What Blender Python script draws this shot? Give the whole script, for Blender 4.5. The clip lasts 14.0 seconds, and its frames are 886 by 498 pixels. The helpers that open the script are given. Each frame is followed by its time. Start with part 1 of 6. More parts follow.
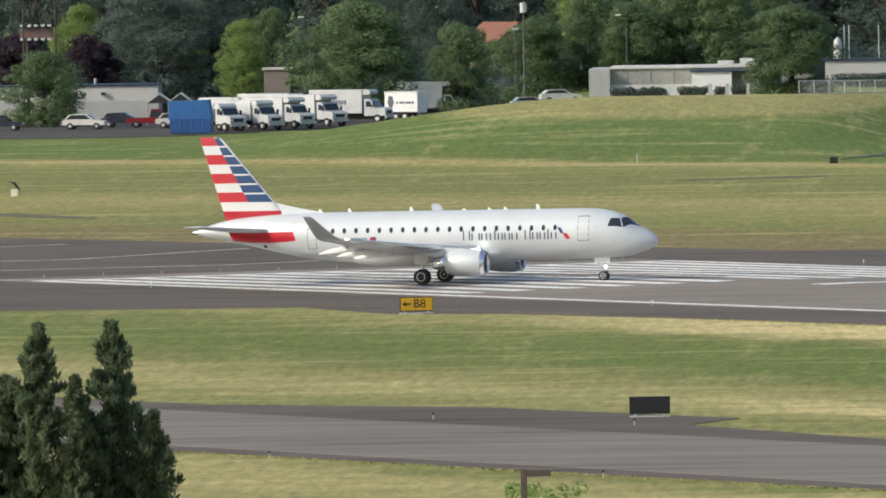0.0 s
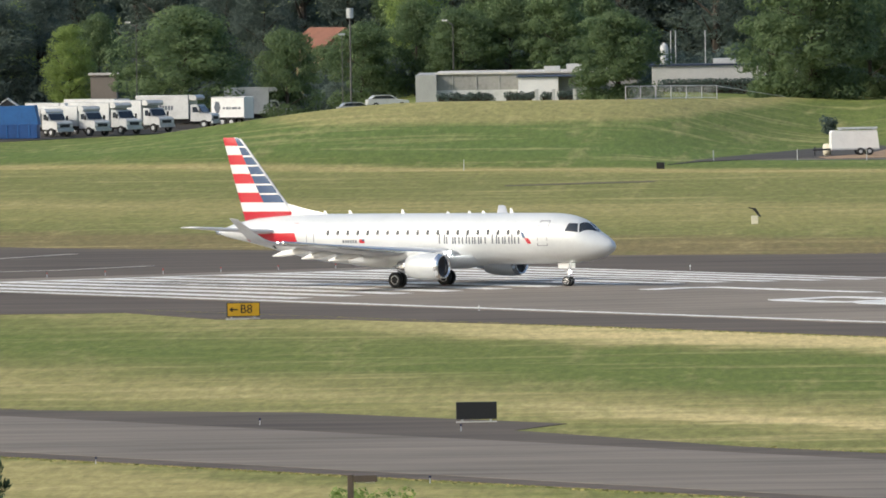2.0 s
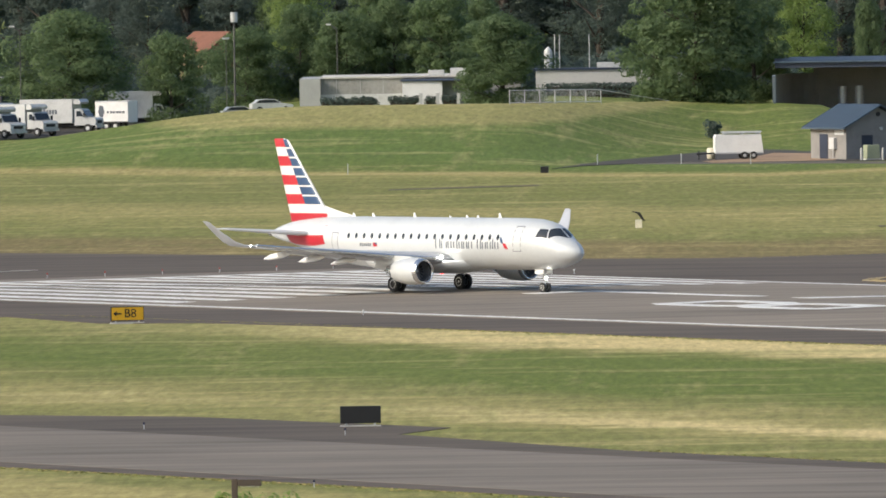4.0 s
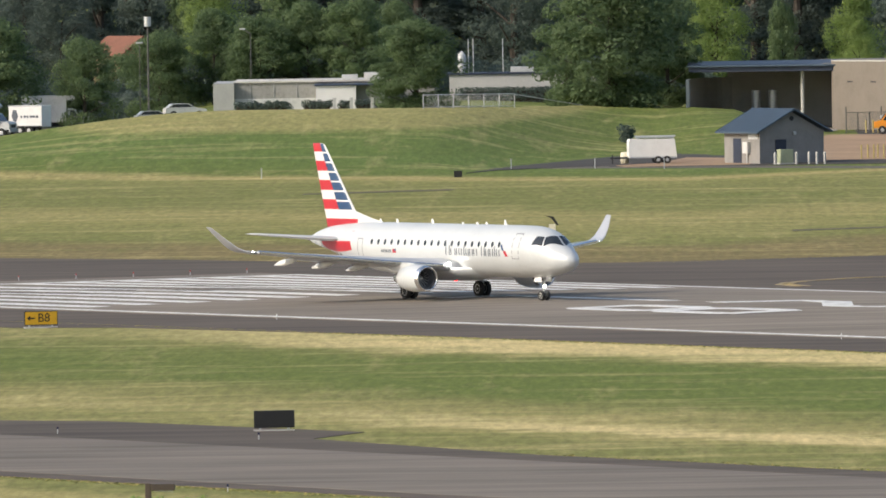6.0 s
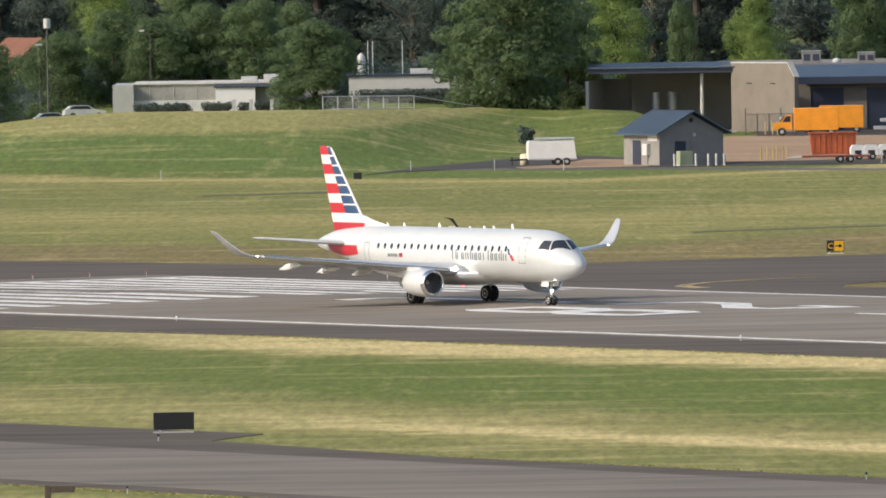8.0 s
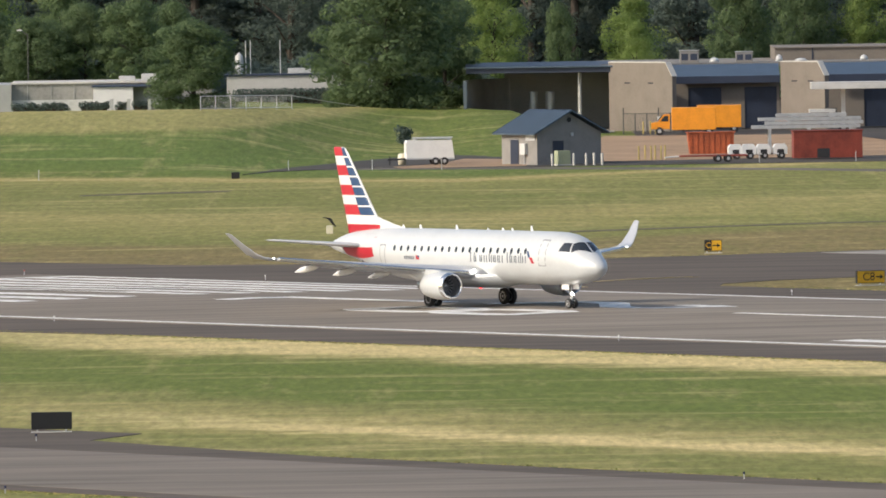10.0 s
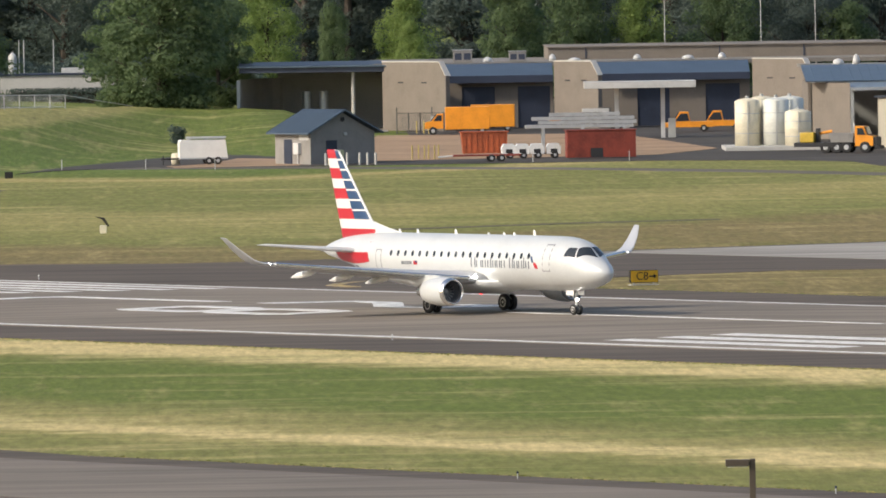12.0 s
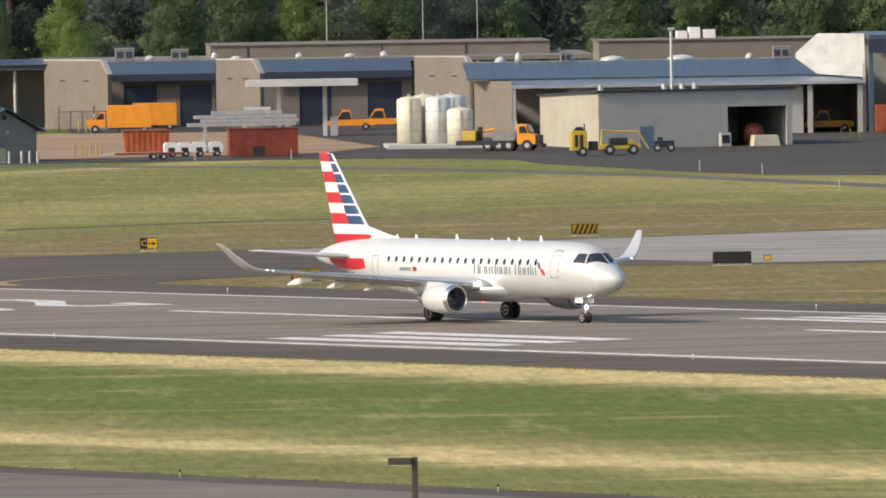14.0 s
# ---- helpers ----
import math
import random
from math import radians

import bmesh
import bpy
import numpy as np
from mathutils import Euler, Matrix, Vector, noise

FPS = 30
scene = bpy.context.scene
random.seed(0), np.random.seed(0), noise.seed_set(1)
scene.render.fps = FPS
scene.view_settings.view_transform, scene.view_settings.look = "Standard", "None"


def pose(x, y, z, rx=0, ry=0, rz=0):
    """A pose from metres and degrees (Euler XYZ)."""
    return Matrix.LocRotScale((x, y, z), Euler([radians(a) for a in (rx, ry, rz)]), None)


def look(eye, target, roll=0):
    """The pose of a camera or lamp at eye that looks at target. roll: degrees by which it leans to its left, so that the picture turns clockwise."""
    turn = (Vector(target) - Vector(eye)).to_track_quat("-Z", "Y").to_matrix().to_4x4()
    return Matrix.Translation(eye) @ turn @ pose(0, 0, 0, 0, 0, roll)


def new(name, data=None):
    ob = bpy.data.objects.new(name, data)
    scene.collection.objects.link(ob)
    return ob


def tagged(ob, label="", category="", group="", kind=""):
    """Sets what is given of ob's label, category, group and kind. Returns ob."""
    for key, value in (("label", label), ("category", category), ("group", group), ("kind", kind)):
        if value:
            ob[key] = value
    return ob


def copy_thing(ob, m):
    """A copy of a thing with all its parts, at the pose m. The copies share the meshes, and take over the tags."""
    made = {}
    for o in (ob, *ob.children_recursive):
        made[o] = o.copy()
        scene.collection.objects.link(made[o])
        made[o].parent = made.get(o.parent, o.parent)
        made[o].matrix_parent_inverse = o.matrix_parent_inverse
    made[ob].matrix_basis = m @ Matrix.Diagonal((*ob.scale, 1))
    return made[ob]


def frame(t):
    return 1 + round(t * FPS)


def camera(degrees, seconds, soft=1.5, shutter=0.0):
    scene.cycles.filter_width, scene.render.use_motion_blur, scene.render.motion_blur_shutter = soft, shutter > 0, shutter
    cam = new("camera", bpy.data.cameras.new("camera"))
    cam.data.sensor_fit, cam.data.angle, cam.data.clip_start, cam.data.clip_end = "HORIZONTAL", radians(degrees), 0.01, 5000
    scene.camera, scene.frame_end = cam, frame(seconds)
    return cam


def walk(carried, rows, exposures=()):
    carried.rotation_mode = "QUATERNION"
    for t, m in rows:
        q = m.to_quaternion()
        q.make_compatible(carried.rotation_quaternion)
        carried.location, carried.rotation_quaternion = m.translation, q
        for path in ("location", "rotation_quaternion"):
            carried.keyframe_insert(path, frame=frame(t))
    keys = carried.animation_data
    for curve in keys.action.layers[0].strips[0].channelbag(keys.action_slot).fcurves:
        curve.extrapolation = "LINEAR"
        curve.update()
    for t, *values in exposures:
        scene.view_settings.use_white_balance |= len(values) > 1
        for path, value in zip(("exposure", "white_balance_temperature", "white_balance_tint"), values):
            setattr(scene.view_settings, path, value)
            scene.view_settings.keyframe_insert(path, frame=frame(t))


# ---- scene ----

# ---------------------------------------------------------------- camera
# World: the camera stands at the origin on a roof, x to its right, y ahead, z up.
EYE = 27.13
cam = camera(3.4543, 14.0, soft=1.75)
PAN = [  # seconds, yaw, pitch
    (0.0, 2.2700, -1.5372), (0.5, 2.0872, -1.5336), (1.0, 1.9088, -1.5300), (1.5, 1.7501, -1.5282),
    (2.0, 1.5937, -1.5263), (2.5, 1.4549, -1.5264), (3.0, 1.3315, -1.5229), (5.5, 0.8993, -1.5100),
    (6.0, 0.8044, -1.5055), (6.5, 0.7118, -1.5031), (7.0, 0.6170, -1.5024), (7.5, 0.5134, -1.5033),
    (10.0, -0.0641, -1.5135), (10.5, -0.2359, -1.5179), (11.0, -0.4343, -1.5210), (11.5, -0.6768, -1.5247),
    (12.0, -0.9478, -1.5288), (12.5, -1.2475, -1.5355), (13.0, -1.5579, -1.5479), (13.5, -1.8927, -1.5513),
    (14.0, -2.2659, -1.5556),
]
TONE = [(0.0, 0.28, 6260, 7), (3.0, 0.28, 6360, 8), (7.0, 0.28, 6480, 9.5), (14.0, 0.25, 6600, 10)]   # the film's white balance drifts warmer
walk(cam, [(t, pose(0, 0, EYE, 90 + pitch, 0.892, yaw)) for t, yaw, pitch in PAN], TONE)

# ---------------------------------------------------------------- light
SUN_AZ, SUN_EL = 204.0, 31.0      # direction to the sun, degrees from +x, and its height
sky = bpy.data.worlds.new("sky")
scene.world = sky
sky.use_nodes = True
sn = sky.node_tree.nodes
st = sn.new("ShaderNodeTexSky")
st.sky_type, st.sun_disc = "NISHITA", False
st.sun_elevation, st.sun_rotation = radians(SUN_EL), radians(90 - SUN_AZ)
st.air_density, st.dust_density = 1.0, 2.5
sky.node_tree.links.new(st.outputs[0], sn["Background"].inputs[0])
sn["Background"].inputs[1].default_value = 0.15
lamp = bpy.data.lights.new("sun", "SUN")
lamp.energy, lamp.angle, lamp.color = 2.75, radians(5.0), (1.0, 0.905, 0.76)
sun = new("sun", lamp)
sd = Vector((math.cos(radians(SUN_AZ)) * math.cos(radians(SUN_EL)), math.sin(radians(SUN_AZ)) * math.cos(radians(SUN_EL)), math.sin(radians(SUN_EL))))
sun.matrix_world = look(sd * 200, (0, 0, 0))


# ---------------------------------------------------------------- materials
class Nodes:
    """A material's node tree with short calls."""

    def __init__(self, name):
        self.mat = bpy.data.materials.new(name)
        self.mat.use_nodes = True
        self.t = self.mat.node_tree
        self.bsdf = self.t.nodes["Principled BSDF"]

    def put(self, kind, **inputs):
        n = self.t.nodes.new(kind)
        for k, v in inputs.items():
            self.feed(n, k.replace("_", " "), v)
        return n

    def feed(self, n, key, v):
        sock = n.inputs[int(key)] if key.isdigit() else n.inputs[key]
        if isinstance(v, bpy.types.NodeSocket):
            self.t.links.new(v, sock)
        else:
            sock.default_value = v

    def math(self, op, a, b=0.0, c=None):
        n = self.t.nodes.new("ShaderNodeMath")
        n.operation = op
        self.feed(n, "0", a), self.feed(n, "1", b)
        if c is not None:
            self.feed(n, "2", c)
        return n.outputs[0]

    def mix(self, f, a, b, blend="MIX"):
        n = self.t.nodes.new("ShaderNodeMix")
        n.data_type, n.blend_type = "RGBA", blend
        self.feed(n, "0", f)
        for i, v in ((6, a), (7, b)):
            self.feed(n, str(i), v if isinstance(v, bpy.types.NodeSocket) else (*v, 1.0))
        return n.outputs[2]

    def ramp(self, f, stops):
        n = self.t.nodes.new("ShaderNodeValToRGB")
        e = n.color_ramp.elements
        while len(e) < len(stops):
            e.new(0.5)
        for k, (p, col) in zip(e, stops):
            k.position, k.color = p, (*col, 1.0)
        self.feed(n, "0", f)
        return n.outputs[0]

    def coord(self, kind="Object"):
        return self.t.nodes.new("ShaderNodeTexCoord").outputs[kind]

    def noise(self, scale, detail=4.0, vec=None, rough=0.55):
        n = self.put("ShaderNodeTexNoise", Scale=scale, Detail=detail, Roughness=rough)
        self.feed(n, "Vector", vec if vec is not None else self.coord())
        return n.outputs[0]

    def bump(self, height, strength=0.3, dist=0.05):
        n = self.put("ShaderNodeBump", Strength=strength, Distance=dist, Height=height)
        self.feed(self.bsdf, "Normal", n.outputs[0])

    def set(self, **k):
        for key, v in k.items():
            v = (*v, 1.0) if isinstance(v, tuple) and len(v) == 3 else v
            self.feed(self.bsdf, key.replace("_", " "), v)
        return self.mat


def surface(name, col, rough=0.6, metal=0.0, vary=0.15, scale=1.5, fine=12.0, bump=0.15, coat=0.0):
    """A painted, cast or rolled surface: two scales of stain and grain."""
    n = Nodes(name)
    big, small = n.noise(scale, 5), n.noise(fine, 3)
    f = n.math("ADD", n.math("MULTIPLY", big, 0.65), n.math("MULTIPLY", small, 0.35))
    dark = tuple(c * (1 - 1.6 * vary) for c in col)
    light = tuple(min(1, c * (1 + 0.9 * vary)) for c in col)
    c = n.ramp(f, [(0.32, dark), (0.5, col), (0.68, light)])
    if bump:
        n.bump(small, bump, 0.02)
    return n.set(Base_Color=c, Roughness=rough, Metallic=metal, Coat_Weight=coat)


def glow(name, col, strength):
    n = Nodes(name)
    return n.set(Base_Color=col, Emission_Color=col, Emission_Strength=strength)


RWA = radians(-57.2326)           # the runway's direction in the world
RC, RS = math.cos(RWA), math.sin(RWA)
CU, CV = 830.0, -484.07           # the camera's place in the runway's own frame


def rw(u, v):
    """World x, y of a place u metres past the threshold bars' start and v metres to the far side of the centreline."""
    a, b = u - CU, v - CV
    return a * RC - b * RS, a * RS + b * RC


def grass_material():
    n = Nodes("mown_grass")
    xyz = n.put("ShaderNodeSeparateXYZ", Vector=n.coord())
    x, y, z = xyz.outputs[0], xyz.outputs[1], xyz.outputs[2]
    patch, mid = n.noise(0.035, 4), n.noise(0.16, 5, rough=0.65)
    wob = n.math("MULTIPLY_ADD", patch, 17.0, -8.5)
    wob = n.math("ADD", wob, n.math("MULTIPLY_ADD", mid, 13.0, -6.5))
    u = n.math("ADD", n.math("MULTIPLY", x, RC), n.math("MULTIPLY_ADD", y, RS, CU))
    v = n.math("ADD", n.math("MULTIPLY", x, -RS), n.math("MULTIPLY_ADD", y, RC, CV))
    vw = n.math("ADD", v, wob)
    straw, dry, olive, green, lush, brown = (0.56, 0.455, 0.215), (0.335, 0.290, 0.115), (0.190, 0.192, 0.060), (0.128, 0.160, 0.036), (0.112, 0.160, 0.038), (0.200, 0.160, 0.068)
    near = n.ramp(n.math("DIVIDE", n.math("ADD", vw, 260.0), 260.0),
                  [(0.0, green), (0.34, olive), (0.370, dry), (0.388, dry), (0.405, olive), (0.535, olive), (0.556, olive), (0.574, dry), (0.582, straw), (0.596, straw), (0.612, dry),
                   (0.645, olive), (0.675, green), (0.770, green), (0.790, olive), (0.812, straw), (0.845, straw), (0.87, dry)])
    # the corner by the first turnoff is greener, without the straw bands
    left = n.ramp(n.math("DIVIDE", n.math("ADD", n.math("ADD", u, wob), n.math("MULTIPLY_ADD", v, 1.9, 60.0)), 120.0), [(0.50, (0.8,) * 3), (0.80, (0.0,) * 3)])
    corner = n.ramp(n.math("DIVIDE", n.math("ADD", vw, 260.0), 260.0), [(0.385, dry), (0.405, olive), (0.5, olive), (0.60, (0.27, 0.245, 0.09)), (0.65, olive), (0.70, green), (0.80, olive), (0.86, green)])
    near = n.mix(left, near, corner)
    side = n.math("MULTIPLY", n.math("MINIMUM", n.math("MAXIMUM", n.math("SUBTRACT", x, 2.0), 0.0), 55.0), 2.4)
    w = n.math("SUBTRACT", n.math("ADD", n.math("MULTIPLY_ADD", x, 0.82, y), wob), side)
    wn = n.math("DIVIDE", n.math("SUBTRACT", w, 900.0), 600.0)
    far = n.ramp(wn, [(0.0, brown), (0.205, brown), (0.235, olive), (0.31, (0.25, 0.232, 0.080)), (0.36, (0.30, 0.262, 0.10)), (0.40, olive), (0.52, olive), (0.562, (0.235, 0.225, 0.075)), (0.572, (0.36, 0.30, 0.12)),
                      (0.582, (0.36, 0.30, 0.12)), (0.598, green), (0.65, lush), (0.80, green), (0.86, green)])
    far = n.mix(n.math("MULTIPLY", n.math("MINIMUM", n.math("MAXIMUM", n.math("SUBTRACT", n.math("MULTIPLY_ADD", mid, 0.6, z), 2.74), 0.0), 0.4), 1.8), far, dry)
    c = n.mix(n.math("GREATER_THAN", v, 0.0), near, far)
    grain = n.noise(1.3, 6, rough=0.7)
    m = n.put("ShaderNodeMapping", Vector=n.coord())
    m.inputs["Rotation"].default_value = (0, 0, -RWA * 0.8)
    m.inputs["Scale"].default_value = (0.30, 1.0, 1.0)
    old = n.noise(0.13, 6, m.outputs[0], 0.72)
    c = n.mix(n.ramp(old, [(0.52, (0.0,) * 3), (0.61, (0.24,) * 3), (0.72, (0.55,) * 3)]), c, straw)
    wet = n.noise(0.09, 6, m.outputs[0], 0.7)
    c = n.mix(n.ramp(wet, [(0.54, (0.0,) * 3), (0.68, (0.45,) * 3)]), c, (0.112, 0.158, 0.030))
    # blown tufts, longer than wide
    deep = n.put("ShaderNodeMapping", Vector=n.coord())
    deep.inputs["Scale"].default_value = (1.0, 0.10, 1.0)
    tuft, blade = n.noise(0.30, 5, deep.outputs[0], 0.7), n.noise(1.7, 5, deep.outputs[0], 0.75)
    c = n.mix(n.ramp(tuft, [(0.55, (0.0,) * 3), (0.72, (0.3,) * 3)]), c, straw)
    c = n.mix(n.ramp(tuft, [(0.31, (0.35,) * 3), (0.45, (0.0,) * 3)]), c, green)
    shade = n.ramp(blade, [(0.34, (0.76,) * 3), (0.5, (1.0,) * 3), (0.66, (1.26,) * 3)])
    c = n.mix(1.0, c, shade, "MULTIPLY")
    worn = n.noise(0.42, 6, rough=0.75)
    c = n.mix(n.ramp(worn, [(0.33, (0.5,) * 3), (0.41, (0.0,) * 3)]), c, (0.085, 0.085, 0.03))
    n.bump(grain, 0.6, 0.15)
    return n.set(Base_Color=c, Roughness=0.9, Specular_IOR_Level=0.15)


def paving(name, col, joint=0.0):
    n = Nodes(name)
    m = n.put("ShaderNodeMapping", Vector=n.coord())
    m.inputs["Rotation"].default_value = (0, 0, -RWA)
    m.inputs["Scale"].default_value = (0.12, 1.0, 1.0)
    streak = n.noise(0.35, 6, m.outputs[0], 0.6)
    patch, grit = n.noise(0.05, 4), n.noise(5.0, 3)
    f = n.math("ADD", n.math("MULTIPLY", streak, 0.6), n.math("ADD", n.math("MULTIPLY", patch, 0.3), n.math("MULTIPLY", grit, 0.1)))
    c = n.ramp(f, [(0.36, tuple(k * 0.64 for k in col)), (0.5, col), (0.64, tuple(k * 1.30 for k in col))])
    n.bump(grit, 0.3, 0.01)
    return n.set(Base_Color=c, Roughness=0.85, Specular_IOR_Level=0.25)


def marking(name, col, wear=0.5):
    n = Nodes(name)
    g = n.noise(1.1, 6, rough=0.7)
    c = n.mix(n.ramp(g, [(0.38, (wear,) * 3), (0.55, (0.0,) * 3)]), col, (0.20, 0.19, 0.18))
    return n.set(Base_Color=c, Roughness=0.7)


GRASS = grass_material()
ASPHALT = paving("runway_asphalt", (0.215, 0.182, 0.146))
SHOULDER = paving("shoulder_asphalt", (0.106, 0.085, 0.067))
TAXI = paving("taxiway_asphalt", (0.190, 0.162, 0.132))
ROAD = paving("road_asphalt", (0.125, 0.110, 0.094))
CONCRETE = paving("pale_concrete", (0.30, 0.28, 0.25))
APRON = paving("yard_asphalt", (0.068, 0.060, 0.052))
SAND = surface("dry_sand", (0.33, 0.215, 0.125), 0.95, vary=0.25, scale=0.12, fine=1.2)
BARE_EARTH = surface("dark_bare_earth", (0.10, 0.085, 0.045), 0.95, vary=0.3, scale=0.4, fine=2.5)
WHITE_LINE = marking("white_marking", (0.74, 0.73, 0.70))
PALE_LINE = marking("faded_marking", (0.50, 0.46, 0.38), 0.8)
RUBBER_MARK = paving("scrubbed_rubber", (0.085, 0.077, 0.070))
YELLOW_LINE = marking("yellow_marking", (0.42, 0.30, 0.10), 0.8)


# ---------------------------------------------------------------- building tools
def part(name, bm, material, parent=None, label="", smooth=False, recalc=True):
    """Link a bmesh as one mesh object, under its thing where one is given."""
    if recalc:
        bmesh.ops.recalc_face_normals(bm, faces=bm.faces)
    me = bpy.data.meshes.new(name)
    bm.to_mesh(me)
    bm.free()
    if smooth:
        me.polygons.foreach_set("use_smooth", [True] * len(me.polygons))
    me.materials.append(material)
    ob = new(name, me)
    ob.parent = parent
    if label:
        ob["label"] = label
    return ob


def thing(name, m, label, category, group="", kind=""):
    ob = new(name)
    ob.empty_display_size = 0.2
    ob.matrix_world = m
    return tagged(ob, label, category, group, kind)


def box(x0, x1, y0, y1, z0, z1, bevel=0.0, bm=None):
    bm = bm or bmesh.new()
    r = bmesh.ops.create_cube(bm, size=1.0)
    for v in r["verts"]:
        v.co = Vector(((x0 + x1) / 2 + v.co.x * (x1 - x0), (y0 + y1) / 2 + v.co.y * (y1 - y0), (z0 + z1) / 2 + v.co.z * (z1 - z0)))
    if bevel:
        edges = {e for v in r["verts"] for e in v.link_edges}
        bmesh.ops.bevel(bm, geom=list(edges), offset=bevel, segments=2, affect="EDGES", profile=0.6)
    return bm


def rod(a, b, r, r2=None, n=12, bm=None):
    """A round bar from a to b."""
    bm = bm or bmesh.new()
    a, b = Vector(a), Vector(b)
    m = Matrix.Translation((a + b) / 2) @ (b - a).to_track_quat("Z", "Y").to_matrix().to_4x4()
    bmesh.ops.create_cone(bm, cap_ends=True, segments=n, radius1=r, radius2=r if r2 is None else r2, depth=(b - a).length, matrix=m)
    return bm


def loft(rings, close=True, caps=True, bm=None):
    """A skin over rings of points."""
    bm = bm or bmesh.new()
    rows = [[bm.verts.new(p) for p in ring] for ring in rings]
    k = len(rows[0])
    for a, b in zip(rows, rows[1:]):
        for i in range(k if close else k - 1):
            j = (i + 1) % k
            bm.faces.new((a[i], a[j], b[j], b[i]))
    if caps:
        bm.faces.new(rows[0][::-1])
        bm.faces.new(rows[-1])
    return bm


def prism(outline, depth, bm=None):
    """An outline of x, z pushed along y, given as (from, to)."""
    return loft([[(x, d, z) for x, z in outline] for d in depth], bm=bm)


def slab(points, z0, z1):
    """A flat slab over an outline in the world's x and y."""
    return loft([[(x, y, z) for x, y in points] for z in (z0, z1)])


def bars(words, height, gap=0.16):
    """Plain bars in place of lettering: widths and heights a row, from 0 to the right."""
    bm, x = bmesh.new(), 0.0
    for w, h in words:
        if h:
            box(x, x + w, -0.006, 0.006, 0, h * height, bm=bm)
        x += w + gap * height
    return bm, x


def text_mesh(name, words, size, material, parent, m, depth=0.01):
    cu = bpy.data.curves.new(name, "FONT")
    cu.body, cu.size, cu.extrude, cu.align_x, cu.align_y = words, size, depth, "CENTER", "CENTER"
    tmp = new("tmp", cu)
    dg = bpy.context.evaluated_depsgraph_get()
    me = bpy.data.meshes.new_from_object(tmp.evaluated_get(dg))
    bpy.data.objects.remove(tmp)
    me.name = name
    me.materials.clear()
    me.materials.append(material)
    ob = new(name, me)
    ob.parent, ob.matrix_basis = parent, m
    return ob


# ---------------------------------------------------------------- ground
def smooth(a, b, x):
    t = min(1, max(0, (x - a) / (b - a)))
    return t * t * (3 - 2 * t)


def bank_foot(x):
    return 1275 + 81 * smooth(-22, 0, x) - 28 * smooth(0, 7, x)


def ground_height(x, y):
    """The grass bank before the truck yard and the low plateau behind it."""
    foot = bank_foot(x)
    crest = (27.13 - 0.01677 * (foot + 118)) * 1.03 * smooth(-82, -40, x) * (1 - 0.2 * smooth(0, 7, x)) * (1 - smooth(7.5, 15, x))
    up = smooth(foot, foot + 120, y)
    behind = 1 - smooth(foot + 122, foot + 165, y) * (1 - 0.62 * smooth(-56, -46, x))
    far = 1 - smooth(1700, 1900, y)
    bumps = 0.05 * noise.noise((x * 0.03, y * 0.02, 3.0)) * smooth(foot, foot + 60, y)
    return max(0.0, crest * up * behind * far + bumps * (crest > 0.3))


def build_ground():
    xs = [-6000, -2500, -900, -400, -220] + [-160 + 4 * i for i in range(81)] + [220, 400, 900, 2500, 6000]
    ys = [-3000, -800, -200, 0, 200, 400, 600, 800, 1000, 1150, 1240] + [1256 + 6 * i for i in range(56)] + [1600, 1650, 1700, 1800, 1900, 2200, 3000, 4800]
    bm = bmesh.new()
    rows = [[bm.verts.new((x, y, ground_height(x, y))) for x in xs] for y in ys]
    for a, b in zip(rows, rows[1:]):
        for i in range(len(xs) - 1):
            bm.faces.new((a[i], a[i + 1], b[i + 1], b[i]))
    tagged(part("ground", bm, GRASS, smooth=True), "mown airfield grass, green with dry straw bands", "grass", kind="structure")


VC, HALF = -2.3, 23.75            # the runway's centreline and half width between its edge lines


def crown(u, v):
    """The camber of the runway: flat at the threshold, a low ridge along the centreline past it."""
    return 0.28 * smooth(-4, 45, u) * max(0.0, 1 - abs(v - VC) / HALF)


def cambered(corners, low, high):
    """A thin sheet over a strip of runway between (u, v at the start) and (u, v at the end) that follows the camber."""
    (u0, a0, b0), (u1, a1, b1) = corners
    cuts = [u0] + [u for u in (-4, 2, 8, 14, 20, 26, 32, 38, 45, 60) if u0 < u < u1] + [u1]
    rings = []
    for u in cuts:
        k = (u - u0) / (u1 - u0)
        a, b = a0 + (a1 - a0) * k, b0 + (b1 - b0) * k
        vs = [a, VC if a < VC < b else (a + b) / 2, b]
        rings.append([(*rw(u, v), high + crown(u, v)) for v in vs] + [(*rw(u, v), low + crown(u, v)) for v in vs[::-1]])
    return loft(rings)


def paved(name, pts, z, mat, label, cat="pavement"):
    return tagged(part(name, slab(pts, -0.3, z), mat), label, cat, kind="structure")


